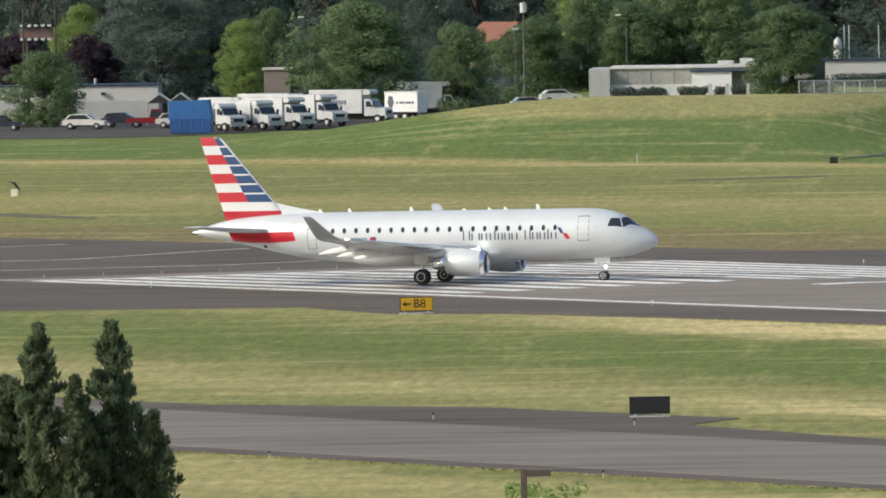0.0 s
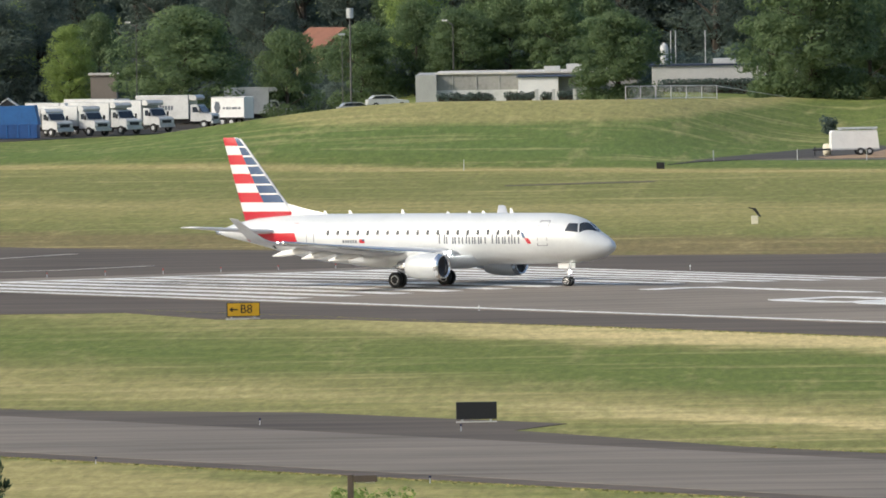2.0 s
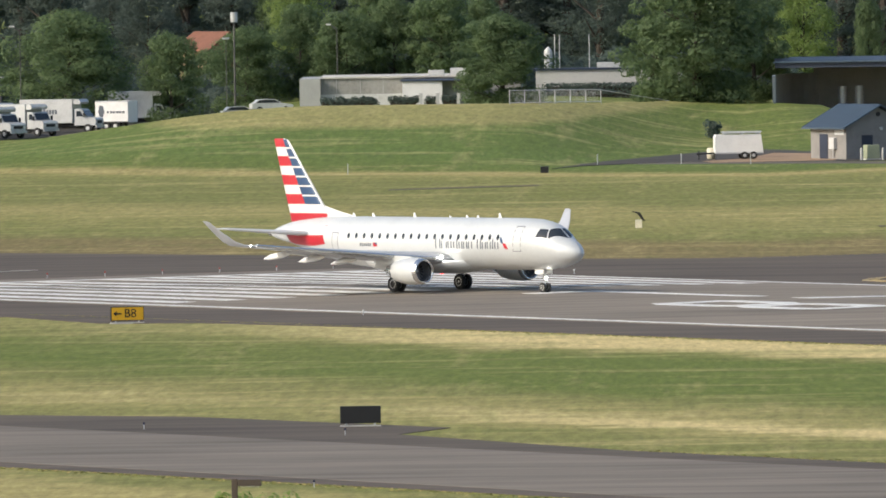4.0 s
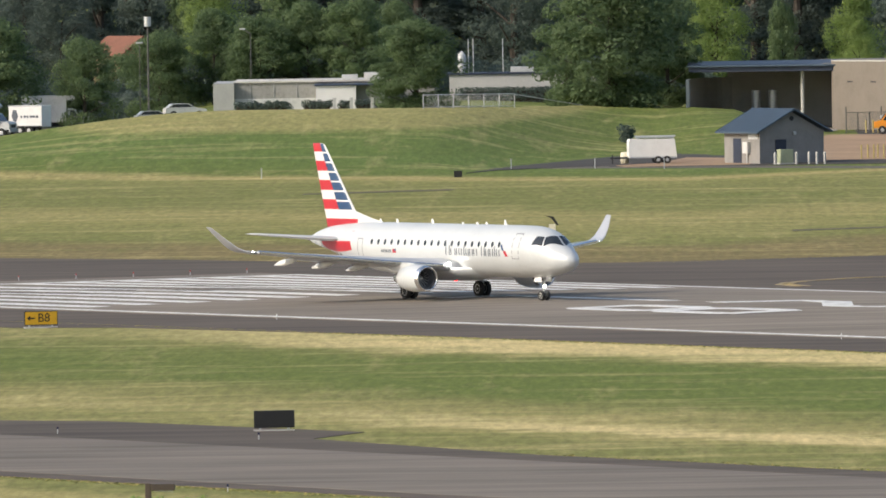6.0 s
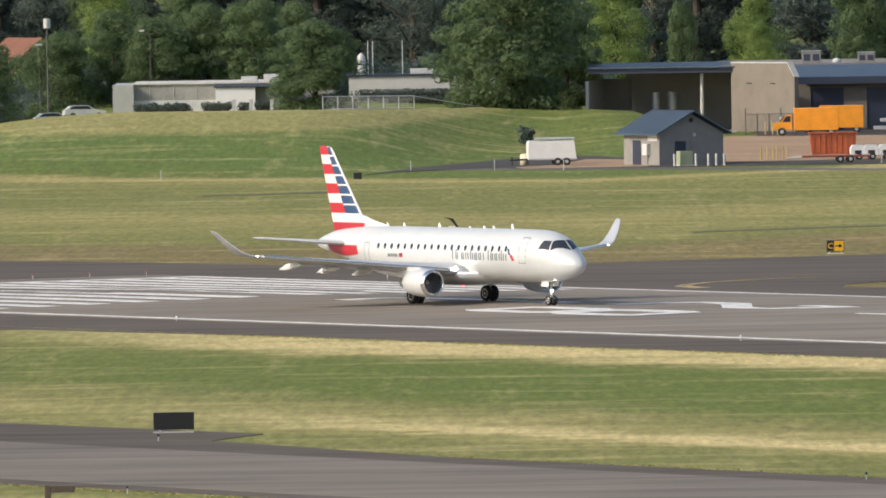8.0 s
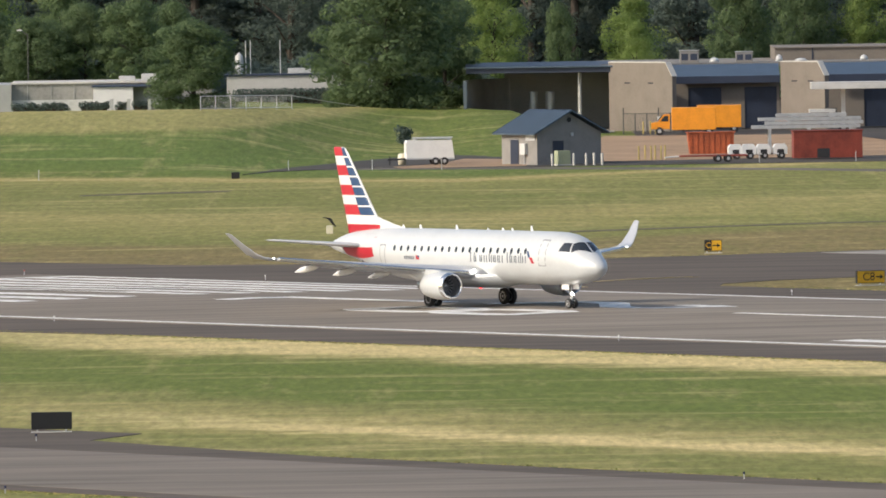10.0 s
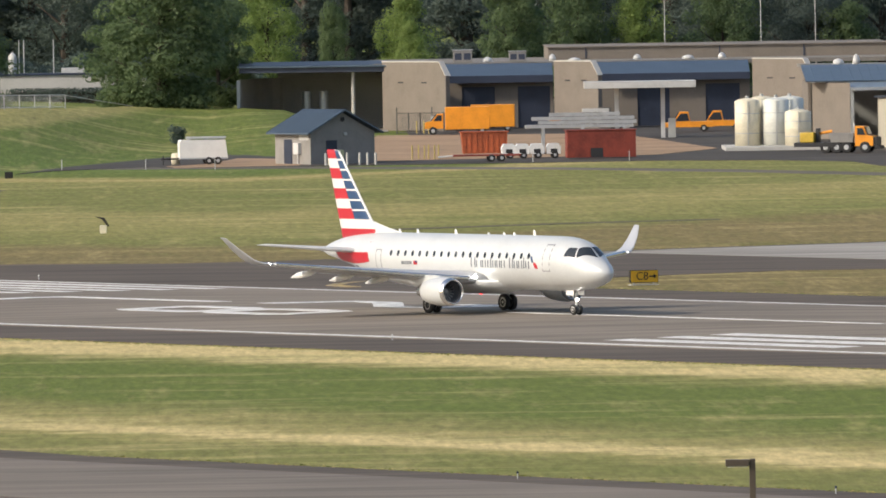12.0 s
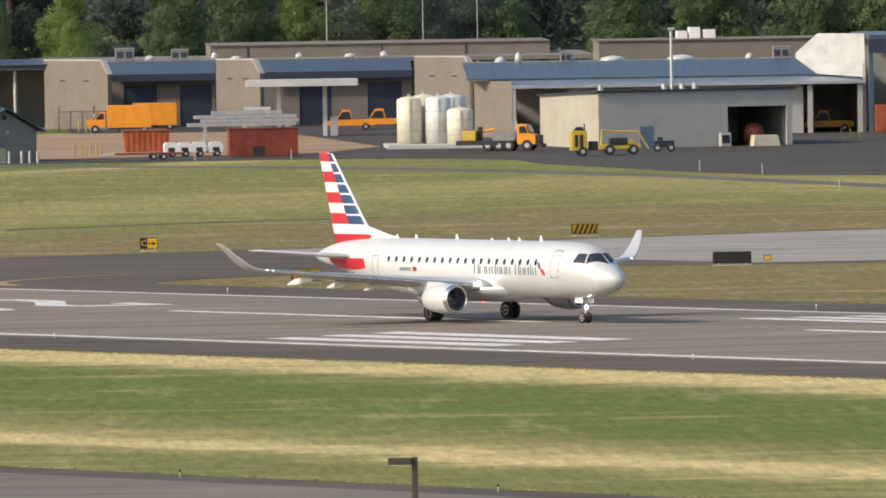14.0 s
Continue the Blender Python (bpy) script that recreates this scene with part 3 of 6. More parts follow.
def build_plane():
    ac = thing("airliner", Matrix(), "silver twin-engined regional jet airliner with red, white and blue striped fin", "airplane")
    xs = sorted({q[0] for q in FUSE} | {-16 + 0.5 * i for i in range(64)}, reverse=True)
    rings = [[skin(x, 360 * k / 48, 0, -1) for k in range(48)] for x in xs if -16.05 <= x <= 15.24]
    part("fuselage", loft(rings), SKIN, ac, "silver mica painted fuselage", True)
    part("tail_cone", lathe([(-16.45, 0.05), (-16.42, 0.12), (-16.0, 0.16), (-15.8, 0.2)], 20, centre=(0, 0, 3.42)), BARE, ac, "bare metal exhaust cone", True)
    fair = []
    for x, hw, zb in ((5.6, 0.4, 1.45), (4.8, 1.2, 1.26), (3.6, 1.75, 1.12), (1.5, 1.95, 1.08), (-1.5, 1.95, 1.08), (-3.6, 1.75, 1.14), (-5.0, 1.2, 1.28), (-5.9, 0.4, 1.46)):
        fair.append([(x, hw * math.cos(radians(a)), 1.95 - (1.95 - zb) * math.sin(radians(a)) if a > 0 else 1.95) for a in [180 * k / 16 for k in range(17)]])
    part("belly_fairing", loft(fair), SKIN, ac, smooth=True)
    fz = [(3.9, -9.6, -14.05, 0.075), (4.9, -10.35, -14.36, 0.075), (6.0, -11.35, -14.72, 0.075), (9.1, -14.05, -15.70, 0.08), (9.36, -14.33, -15.76, 0.05), (9.43, -14.75, -15.70, 0.02)]
    part("fin", loft([[(x, (h - 0.006 * (le - te)), z) for x, h in foil(le, te, th)] for z, le, te, th in fz]), fin_material(), ac, "red, silver and blue banded tail fin", True)
    dors = [[(-7.4, y * 0.02, 4.5) for y in (-1, 1)] + [(-7.4, 0, 4.58)], [(-8.9, y * 0.09, 4.45) for y in (-1, 1)] + [(-8.9, 0, 4.84)], [(-10.0, y * 0.11, 4.4) for y in (-1, 1)] + [(-10.0, 0, 5.08)], [(-11.0, y * 0.12, 4.4) for y in (-1, 1)] + [(-11.0, 0, 5.32)]]
    part("dorsal_fin", loft(dors), SKIN, ac)
    for s in (-1, 1):
        part("wing", loft(wing_rings([(1.0, 4.1, -3.1, 1.92, 0.13, 3), (2.2, 3.3, -3.15, 2.03, 0.13, 4), (4.4, 1.9, -3.2, 2.24, 0.12, 5), (8.5, 0.0, -3.45, 2.66, 0.11, 5), (12.5, -1.95, -3.75, 3.06, 0.10, 6)], s)), WING_GREY, ac, "light grey swept wing", True)
        part("winglet", loft(wing_rings([(12.5, -1.95, -3.75, 3.06, 0.10, 6), (13.05, -2.28, -3.85, 3.14, 0.10, 18), (13.5, -2.62, -3.97, 3.38, 0.08, 42), (14.1, -3.15, -4.15, 3.96, 0.07, 56), (14.66, -3.78, -4.38, 4.62, 0.06, 58), (14.72, -4.0, -4.42, 4.68, 0.03, 58)], s)), WING_GREY, ac, "pale upswept winglet", True)
        part("slat", loft([[(le + 0.05, s * y, z + 0.10), (le - 0.12, s * y, z + 0.17), (le - 0.12, s * y, z - 0.06), (le + 0.05, s * y, z - 0.01)] for y, le, z in ((2.2, 3.32, 2.03), (4.4, 1.92, 2.24), (8.5, 0.02, 2.66), (12.4, -1.9, 3.05))]), BARE, ac, "bare metal leading edge")
        part("flap", loft([[(te + 0.75, s * y, z + 0.05), (te - 0.25, s * y, z - 0.14), (te - 0.28, s * y, z - 0.16), (te + 0.6, s * y, z - 0.12)] for y, te, z in ((1.7, -3.15, 1.98), (4.4, -3.2, 2.22), (9.3, -3.5, 2.72))]), WING_GREY, ac)
        for y, x0, z in ((4.9, -1.2, 2.12), (7.1, -1.7, 2.32), (9.5, -2.2, 2.56)):
            part("flap_fairing", loft([[(x0 - d, s * y + r * 0.55 * math.cos(radians(a)), z - dz + r * math.sin(radians(a))) for a in range(0, 360, 30)] for d, r, dz in ((0, 0.03, 0.05), (0.5, 0.15, 0.08), (1.3, 0.20, 0.15), (2.0, 0.17, 0.24), (2.7, 0.03, 0.36))]), WHITE_PAINT, ac, "white flap track fairing", True)
        part("tailplane", loft(wing_rings([(0.3, -10.2, -13.7, 3.40, 0.10, 3), (0.9, -10.7, -13.9, 3.45, 0.10, 4), (5.2, -13.95, -15.45, 3.86, 0.09, 5), (5.32, -14.3, -15.4, 3.87, 0.04, 5)], s)), WING_GREY, ac, smooth=True)
        c = (0, s * 4.3, 1.36)
        nac = part("engine_nacelle", lathe([(2.15, 0.60), (2.2, 0.66), (2.7, 0.76), (3.3, 0.83), (4.0, 0.845), (4.5, 0.81), (4.72, 0.765), (4.6, 0.66), (4.2, 0.62), (2.6, 0.60)], 40, centre=c, caps=False), SKIN, ac, "silver engine nacelle", True)
        part("inlet_lip", lathe([(4.55, 0.805), (4.75, 0.765), (4.86, 0.715), (4.84, 0.66), (4.7, 0.635), (4.5, 0.633)], 40, centre=c, caps=False), BARE, nac, "polished metal inlet lip", True)
        part("inlet_duct", lathe([(4.5, 0.634), (4.2, 0.615), (3.9, 0.6)], 32, centre=c, caps=False), DUCT, nac, "grey inlet duct", True)
        part("fan", lathe([(3.9, 0.6), (3.94, 0.3), (3.9, 0.02)], 32, centre=c, caps=False), DARK, nac)
        for k in range(18):
            a = radians(20 * k)
            part("fan_blade", loft([[(3.98 + dx, c[1] + r * math.cos(a + da), c[2] + r * math.sin(a + da)) for dx, da in ((0, 0), (0.07, 0.13), (0.055, 0.15), (-0.015, 0.02))] for r in (0.19, 0.59)]), STEEL, nac)
        part("spinner", lathe([(3.92, 0.2), (4.1, 0.14), (4.25, 0.02)], 16, centre=c), STEEL, nac, smooth=True)
        part("exhaust_cone", lathe([(2.3, 0.52), (1.75, 0.42), (1.3, 0.33), (1.28, 0.2), (0.8, 0.05)], 28, centre=c), BARE, nac, "bare metal exhaust", True)
        part("pylon", prism([(3.9, 2.15), (3.2, 2.30), (0.6, 2.35), (-0.4, 2.05), (1.4, 1.75), (2.6, 1.95)], (s * 4.3 - 0.12, s * 4.3 + 0.12)), SKIN, ac)
        leg = part("main_gear", rod((0.1, s * 2.66, 2.2), (0, s * 2.66, 0.45), 0.11), STEEL, ac, "steel main undercarriage leg")
        part("side_brace", rod((0.1, s * 1.5, 1.9), (0, s * 2.6, 0.95), 0.06), STEEL, leg)
        part("axle", rod((0, s * 2.3, 0.49), (0, s * 3.02, 0.49), 0.07), STEEL, leg)
        part("gear_door", box(-0.45, 0.5, s * 2.95 - 0.02, s * 2.95 + 0.02, 1.25, 2.0, 0.01), SKIN, ac)
        part("wing_root_light", lathe([(3.55, 0.02), (3.56, 0.09), (3.5, 0.10)], 16, centre=(0.12, s * 1.98, 2.18)), LAND_LIGHT, ac, "lit landing light in the wing root")
        part("tip_light", lathe([(-2.2, 0.015), (-2.15, 0.04), (-2.05, 0.015)], 10, centre=(0, s * 12.7, 3.13)), LAND_LIGHT, ac)
    nose = part("nose_gear", rod((11.15, 0, 1.6), (11.1, 0, 0.32), 0.075), STEEL, ac, "steel nose undercarriage leg")
    part("axle", rod((11.1, -0.3, 0.305), (11.1, 0.3, 0.305), 0.05), STEEL, nose)
    part("drag_brace", rod((10.3, 0, 1.5), (11.1, 0, 0.8), 0.045), STEEL, nose)
    part("taxi_light", lathe([(11.18, 0.08), (11.25, 0.07), (11.27, 0.02)], 14, centre=(0, 0, 0.88)), LAND_LIGHT, nose, "lit taxi light")
    for s in (-1, 1):
        part("nose_gear_door", box(10.6, 11.4, s * 0.36 - 0.015, s * 0.36 + 0.015, 1.14, 1.5, 0.008), WHITE_PAINT, ac)
    part("beacon", lathe([(1.02, 0.02), (1.03, 0.07), (1.12, 0.08)], 12, "z", centre=(1.2, 0, 0)), RED_LIGHT, ac, "lit red beacon lamp")
    for side in (-1, 1):
        for k in range(20):
            x = -6.4 + 0.795 * k
            a = level(x, 3.42)
            bm = bmesh.new()
            ring = [skin(x + 0.125 * math.cos(2 * math.pi * j / 12), a + 6.6 * math.sin(2 * math.pi * j / 12), 0.022, side) for j in range(12)]
            low = [skin(x + 0.125 * math.cos(2 * math.pi * j / 12), a + 6.6 * math.sin(2 * math.pi * j / 12), -0.02, side) for j in range(12)]
            part("cabin_window", loft([low, ring], bm=bm), GLASS_DARK, ac)
        part("side_windscreen", patch([(12.20, 21), (13.10, 28), (12.90, 55), (12.35, 46)], 0.014, side), GLASS_DARK, ac)
        part("front_windscreen", patch([(13.20, 29), (14.10, 86), (13.27, 88), (12.98, 57)], 0.014, side), GLASS_DARK, ac)
        for x0, x1, z0, z1 in ((10.2, 10.98, 2.55, 4.12), (-8.15, -7.5, 2.30, 3.62)):
            d = part("cabin_door", panel(x0, x1, z0, z1, 0.006, side, 6), SKIN, ac)
            for q in ((x0, x1, z0, z0 + 0.05), (x0, x1, z1 - 0.06, z1), (x0, x0 + 0.055, z0, z1), (x1 - 0.055, x1, z0, z1)):
                part("door_edge", panel(*q, 0.014, side, 4), DOOR_TRIM, d)
        part("red_band", panel(-13.5, -8.95, 2.87, 3.40, 0.010, side, 10, 0.2), RED, ac)
        part("red_flash", panel(-9.3, -8.95, 4.0, 4.0 + 0.01, 0.010, side, 2), RED, ac)
        part("outflow_grille", panel(-11.35, -11.1, 2.42, 2.60, 0.012, side, 2), DARK, ac)
    # plain bars stand in for the airline's lettering and the registration
    x = 2.50
    for w, h in ((0.40, 1.0), (0.48, 0.72), (0.30, 0.72), (0.17, 0.72), (0.09, 1.0), (0.26, 0.72), (0.30, 0.72), (0.32, 0.72), (0.20, 0), (0.33, 1.0), (0.30, 0.72), (0.31, 0.74), (0.09, 1.05), (0.30, 0.72)):
        if h:
            for q in ((0, w) if w > 0.2 else (w / 2,)):
                part("lettering_bar", panel(x + q - 0.05, x + q + 0.05, 2.70, 2.70 + 0.60 * h, 0.010, -1, 3), INK, ac)
        x += w + 0.185
    part("blue_flash", panel(9.08, 9.30, 3.05, 3.42, 0.011, -1, 3, 0.22), BLUE, ac)
    part("red_flash", panel(9.45, 9.75, 2.70, 3.05, 0.011, -1, 3, 0.25), RED, ac)
    for k in range(6):
        part("registration_bar", panel(-5.2 + 0.2 * k, -5.08 + 0.2 * k, 2.76, 2.96, 0.010, -1, 2), INK, ac)
    part("flag_red", panel(-3.85, -3.45, 2.76, 3.0, 0.010, -1, 2), RED, ac)
    part("flag_blue", panel(-3.65, -3.45, 2.88, 3.0, 0.014, -1, 2), BLUE, ac)
    for x, h in ((7.2, 0.30), (5.0, 0.14), (3.9, 0.14), (-1.4, 0.26), (2.2, 0.10), (-5.6, 0.22), (-7.6, 0.20)):
        part("antenna", prism([(x + 0.16, 4.53), (x - 0.16, 4.53), (x - 0.14, 4.58 + h), (x - 0.02, 4.58 + h)], (-0.02, 0.02)), WHITE_PAINT, ac)
    # the airframe's stations are a little closer than its wheelbase would give
    gear = {"nose_gear", "axle", "drag_brace", "taxi_light", "nose_gear_door"}
    for ob in ac.children_recursive:
        if ob.name.split(".")[0] not in gear:
            ob.data.transform(Matrix.Diagonal((LENGTHWISE, 1, 1, 1)))
    wheels = [(wheel(ac, 0, y, 0.49, 0.30), 0.49) for y in (-2.92, -2.42, 2.42, 2.92)]
    wheels += [(wheel(ac, 11.1, y, 0.305, 0.19), 0.305) for y in (-0.19, 0.19)]
    return ac, wheels


AIRLINER, WHEELS = build_plane()


# ---------------------------------------------------------------- trees
def leaf_material(name, dark, mid, light):
    n = Nodes(name)
    r = n.t.nodes.new("ShaderNodeNewGeometry").outputs["Random Per Island"]
    tint = n.t.nodes.new("ShaderNodeObjectInfo").outputs["Random"]
    f = n.math("ADD", n.math("MULTIPLY", r, 0.35), n.math("MULTIPLY", n.noise(0.35, 3), 0.65))
    f = n.math("ADD", f, n.math("MULTIPLY_ADD", tint, 0.2, -0.1))
    c = n.ramp(f, [(0.15, dark), (0.5, mid), (0.85, light)])
    n.set(Base_Color=c, Roughness=0.6, Specular_IOR_Level=0.3)
    tl = n.put("ShaderNodeBsdfTranslucent", Color=c)
    mx = n.put("ShaderNodeMixShader", Fac=0.62)
    n.feed(mx, "1", n.bsdf.outputs[0]), n.feed(mx, "2", tl.outputs[0])
    n.feed(n.t.nodes["Material Output"], "Surface", mx.outputs[0])
    return n.mat


BARK = surface("grey_brown_bark", (0.060, 0.048, 0.038), 0.9, 0.0, 0.3, 2.0, 14.0, 0.5)
LEAF_MID = leaf_material("broadleaf_green", (0.125, 0.178, 0.088), (0.158, 0.220, 0.104), (0.190, 0.262, 0.120))
LEAF_LIGHT = leaf_material("spring_leaf_green", (0.195, 0.265, 0.082), (0.260, 0.340, 0.106), (0.320, 0.410, 0.135))
# conifer green is lifted and blued to stand in for distance haze
LEAF_DARK = leaf_material("hazed_conifer_green", (0.108, 0.142, 0.126), (0.134, 0.172, 0.146), (0.160, 0.200, 0.158))
LEAF_PLUM = leaf_material("plum_leaf", (0.048, 0.036, 0.046), (0.066, 0.048, 0.060), (0.086, 0.062, 0.074))
LEAF_CEDAR = leaf_material("cedar_spray_green", (0.100, 0.130, 0.078), (0.140, 0.180, 0.100), (0.190, 0.232, 0.120))


def leaf_cloud(name, rng, blobs, per, size, material, parent=None, droop=0.0, spray=False):
    """Many small leaf faces gathered in clumps; blobs are rows of x, y, z, radius, height radius."""
    blobs = np.array(blobs, dtype=float)
    k = len(blobs) * per
    b = np.repeat(blobs, per, axis=0)
    d = rng.normal(size=(k, 3))
    d /= np.linalg.norm(d, axis=1, keepdims=True)
    r = rng.uniform(0.5, 1.05, size=(k, 1)) ** 0.5
    c = b[:, :3] + d * r * np.stack([b[:, 3], b[:, 3], b[:, 4]], 1)
    nrm = d + rng.normal(scale=0.28, size=(k, 3)) + np.array([0, 0, 0.25 - droop])
    nrm /= np.linalg.norm(nrm, axis=1, keepdims=True)
    a = np.cross(nrm, rng.normal(size=(k, 3)))
    a /= np.linalg.norm(a, axis=1, keepdims=True)
    e = np.cross(nrm, a)
    s = size * rng.uniform(0.55, 1.35, size=(k, 1))
    if spray:   # narrow sprays that point up and out
        a = d * 0.55 + np.array([0, 0, 0.8]) + rng.normal(scale=0.3, size=(k, 3))
        a /= np.linalg.norm(a, axis=1, keepdims=True)
        e = np.cross(a, rng.normal(size=(k, 3)))
        e /= np.linalg.norm(e, axis=1, keepdims=True)
    if spray:
        a, e = a * s * 0.95, e * s * 0.26
        pts = np.stack([c - a, c - e * 0.9, c + a, c + e], 1)
    else:
        a, e = a * s * 0.6, e * s * 0.5
        pts = np.stack([c - a, c + a * 0.5 - e, c + a * 0.5 + e], 1)
    sides = pts.shape[1]
    pts = pts.reshape(-1, 3)
    me = bpy.data.meshes.new(name)
    me.from_pydata(pts.tolist(), [], np.arange(sides * k).reshape(-1, sides).tolist())
    me.materials.append(material)
    ob = new(name, me)
    ob.parent = parent
    return ob


def make_tree(seed, h, w, base, shape, material, label, per=200, size=0.21, clumps=118):
    """One tree at the origin: a tapered trunk with limbs, and a crown of leaf clumps with gaps."""
    rng = np.random.default_rng(seed)
    ob = thing("tree", Matrix(), label, "tree", "trees beyond the airfield")
    bm = bmesh.new()
    top = h * (0.93 if shape == "cone" else 0.72)
    rod((0, 0, -0.3), (0, 0, top * 0.5), 0.026 * h, 0.017 * h, 9, bm)
    rod((0, 0, top * 0.5), (0.02 * h, 0, top), 0.017 * h, 0.004 * h, 8, bm)
    for k in range(9):
        a, z = 2.4 * k, base + (top - base) * (0.05 + 0.09 * k)
        rod((0, 0, z), (math.cos(a) * w * 0.32, math.sin(a) * w * 0.32, z + 0.14 * h), 0.008 * h, 0.002 * h, 6, bm)
    part("trunk", bm, BARK, ob)
    blobs = []
    while len(blobs) < clumps:
        t, a, q = rng.uniform(), rng.uniform(0, 2 * math.pi), rng.uniform() ** 0.45
        z = base + t * (h - base)
        if shape == "cone":
            r = 0.5 * w * (1 - t) ** 0.8 + 0.02 * w
        elif shape == "tall":
            r = 0.5 * w * math.sin(math.pi * min(0.98, 0.16 + 0.82 * t)) ** 0.55
        else:
            r = 0.5 * w * math.sin(math.pi * (0.22 + 0.76 * t)) ** 0.7
        r *= 0.86 + 0.3 * noise.noise((3 * math.cos(a), 3 * math.sin(a), 5 * t + seed))
        rad = (0.07 if shape == "cone" else 0.105) * (h + w) / 2 * rng.uniform(0.65, 1.25)
        blobs.append((r * q * math.cos(a), r * q * math.sin(a), z, rad * 1.15, rad * 0.85))
    leaf_cloud("crown", rng, blobs, per, size, material, ob)
    return ob


def plant(proto, x, y, h, w, turn=0.0, z=None):
    """A copy of a prototype tree, scaled to its own height and width."""
    ob = copy_thing(proto[0], pose(x, y, ground_height(x, y) if z is None else z, 0, 0, turn))
    ob.scale = (1.2 * w / proto[2], 1.2 * w / proto[2], 1.03 * h / proto[1])
    return ob


def build_trees():
    def proto(seed, h, w, base, shape, mat, label, **k):
        return make_tree(seed, h, w, base, shape, mat, label, **k), h, w
    P = {
        "round": proto(11, 10, 10, 0.5, "round", LEAF_MID, "broad round green leafy tree"),
        "round2": proto(12, 10, 8, 0.2, "tall", LEAF_MID, "dense green leafy tree"),
        "light": proto(13, 14, 8, 0.6, "tall", LEAF_LIGHT, "tall light green leafy tree"),
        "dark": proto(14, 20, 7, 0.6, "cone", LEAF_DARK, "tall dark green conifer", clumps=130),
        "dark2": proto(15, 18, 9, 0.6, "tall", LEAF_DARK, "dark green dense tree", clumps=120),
        "plum": proto(16, 8, 8, 1.0, "round", LEAF_PLUM, "dark purple leaved plum tree"),
    }
    rows = [
        ("round", -69.3, 1515, 11.2, 14.5), ("round2", -58.5, 1512, 9.1, 6.3), ("round", -100.3, 1494, 7.1, 8.6),
        ("round2", -23.6, 1464, 8.6, 8.4), ("round2", -4.2, 1466, 14.5, 12.8), ("round2", -8.6, 1476, 8.5, 4.6), ("round2", 1.5, 1480, 10.5, 7.0),
        ("dark2", -91.5, 1545, 12.5, 10.5), ("dark2", -86.0, 1550, 13.0, 9.0), ("dark", -96, 1560, 14, 9), ("plum", -105.5, 1530, 8.2, 9.0), ("plum", -98.8, 1540, 8.0, 7.0),
        ("light", -101.5, 1575, 11.0, 6.0), ("light", -82.0, 1535, 9.6, 5.2), ("round", -79.5, 1545, 10.4, 6.2), ("light", -90.0, 1580, 12.0, 4.0),
        ("round2", -51.5, 1535, 8.6, 7.0), ("round", -46.0, 1540, 9.2, 7.5), ("round2", -41.0, 1535, 8.4, 7.5), ("round", -36.0, 1538, 9.6, 8.0), ("round2", -31.0, 1535, 10.2, 7.5), ("round", -27.0, 1545, 9.6, 7.0),
        ("round2", -57.0, 1580, 6.6, 6.5), ("light", -46.6, 1565, 14.2, 5.8), ("round2", -50.2, 1612, 14.0, 7.0), ("round", -40.0, 1600, 13.0, 6.0), ("dark2", -64.8, 1610, 14.0, 7.0),
        ("light", 6.8, 1562, 13.4, 6.2), ("light", 21.8, 1566, 11.8, 6.0), ("round2", 14.0, 1575, 11.0, 3.6), ("light", 22.0, 1555, 9.2, 3.4), ("round2", 33.5, 1580, 14.0, 7.0), ("round", 40.5, 1590, 15.0, 8.0), ("light", 47.5, 1590, 13.0, 6.0),
        ("round", 56.5, 1595, 13.0, 9.0), ("dark2", 66.0, 1600, 15.0, 6.0), ("round2", 70.0, 1600, 10.0, 7.0), ("round", 83.0, 1600, 12.0, 10.0), ("round2", 93.0, 1610, 13.0, 9.0), ("round", 103.0, 1600, 13.0, 9.0), ("round2", 111.0, 1600, 13.5, 9.0),
        ("round", -112.0, 1550, 11.0, 9.0), ("round2", -119.0, 1545, 12.0, 9.0),
    ]
    for k, (kind, x, y, h, w) in enumerate(rows):
        plant(P[kind], x, y, h, w, 67 * k)
    rng = random.Random(5)
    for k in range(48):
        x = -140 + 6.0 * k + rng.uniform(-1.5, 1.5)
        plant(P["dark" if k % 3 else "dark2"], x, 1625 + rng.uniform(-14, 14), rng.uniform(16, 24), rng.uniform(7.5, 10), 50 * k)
    for k, p in enumerate(P.values()):
        p[0].matrix_basis = pose(-150 - 9 * k, 1600, 0)
    r2 = np.random.default_rng(8)
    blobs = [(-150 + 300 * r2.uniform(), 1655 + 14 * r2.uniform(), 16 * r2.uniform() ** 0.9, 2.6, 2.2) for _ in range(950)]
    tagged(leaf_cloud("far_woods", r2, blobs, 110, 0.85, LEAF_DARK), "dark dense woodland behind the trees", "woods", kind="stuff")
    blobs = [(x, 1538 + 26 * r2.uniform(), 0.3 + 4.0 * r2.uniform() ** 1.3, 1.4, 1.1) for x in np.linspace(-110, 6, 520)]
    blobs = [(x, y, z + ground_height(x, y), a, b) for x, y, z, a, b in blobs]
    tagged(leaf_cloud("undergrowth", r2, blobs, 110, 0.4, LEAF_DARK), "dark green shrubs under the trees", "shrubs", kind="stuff")


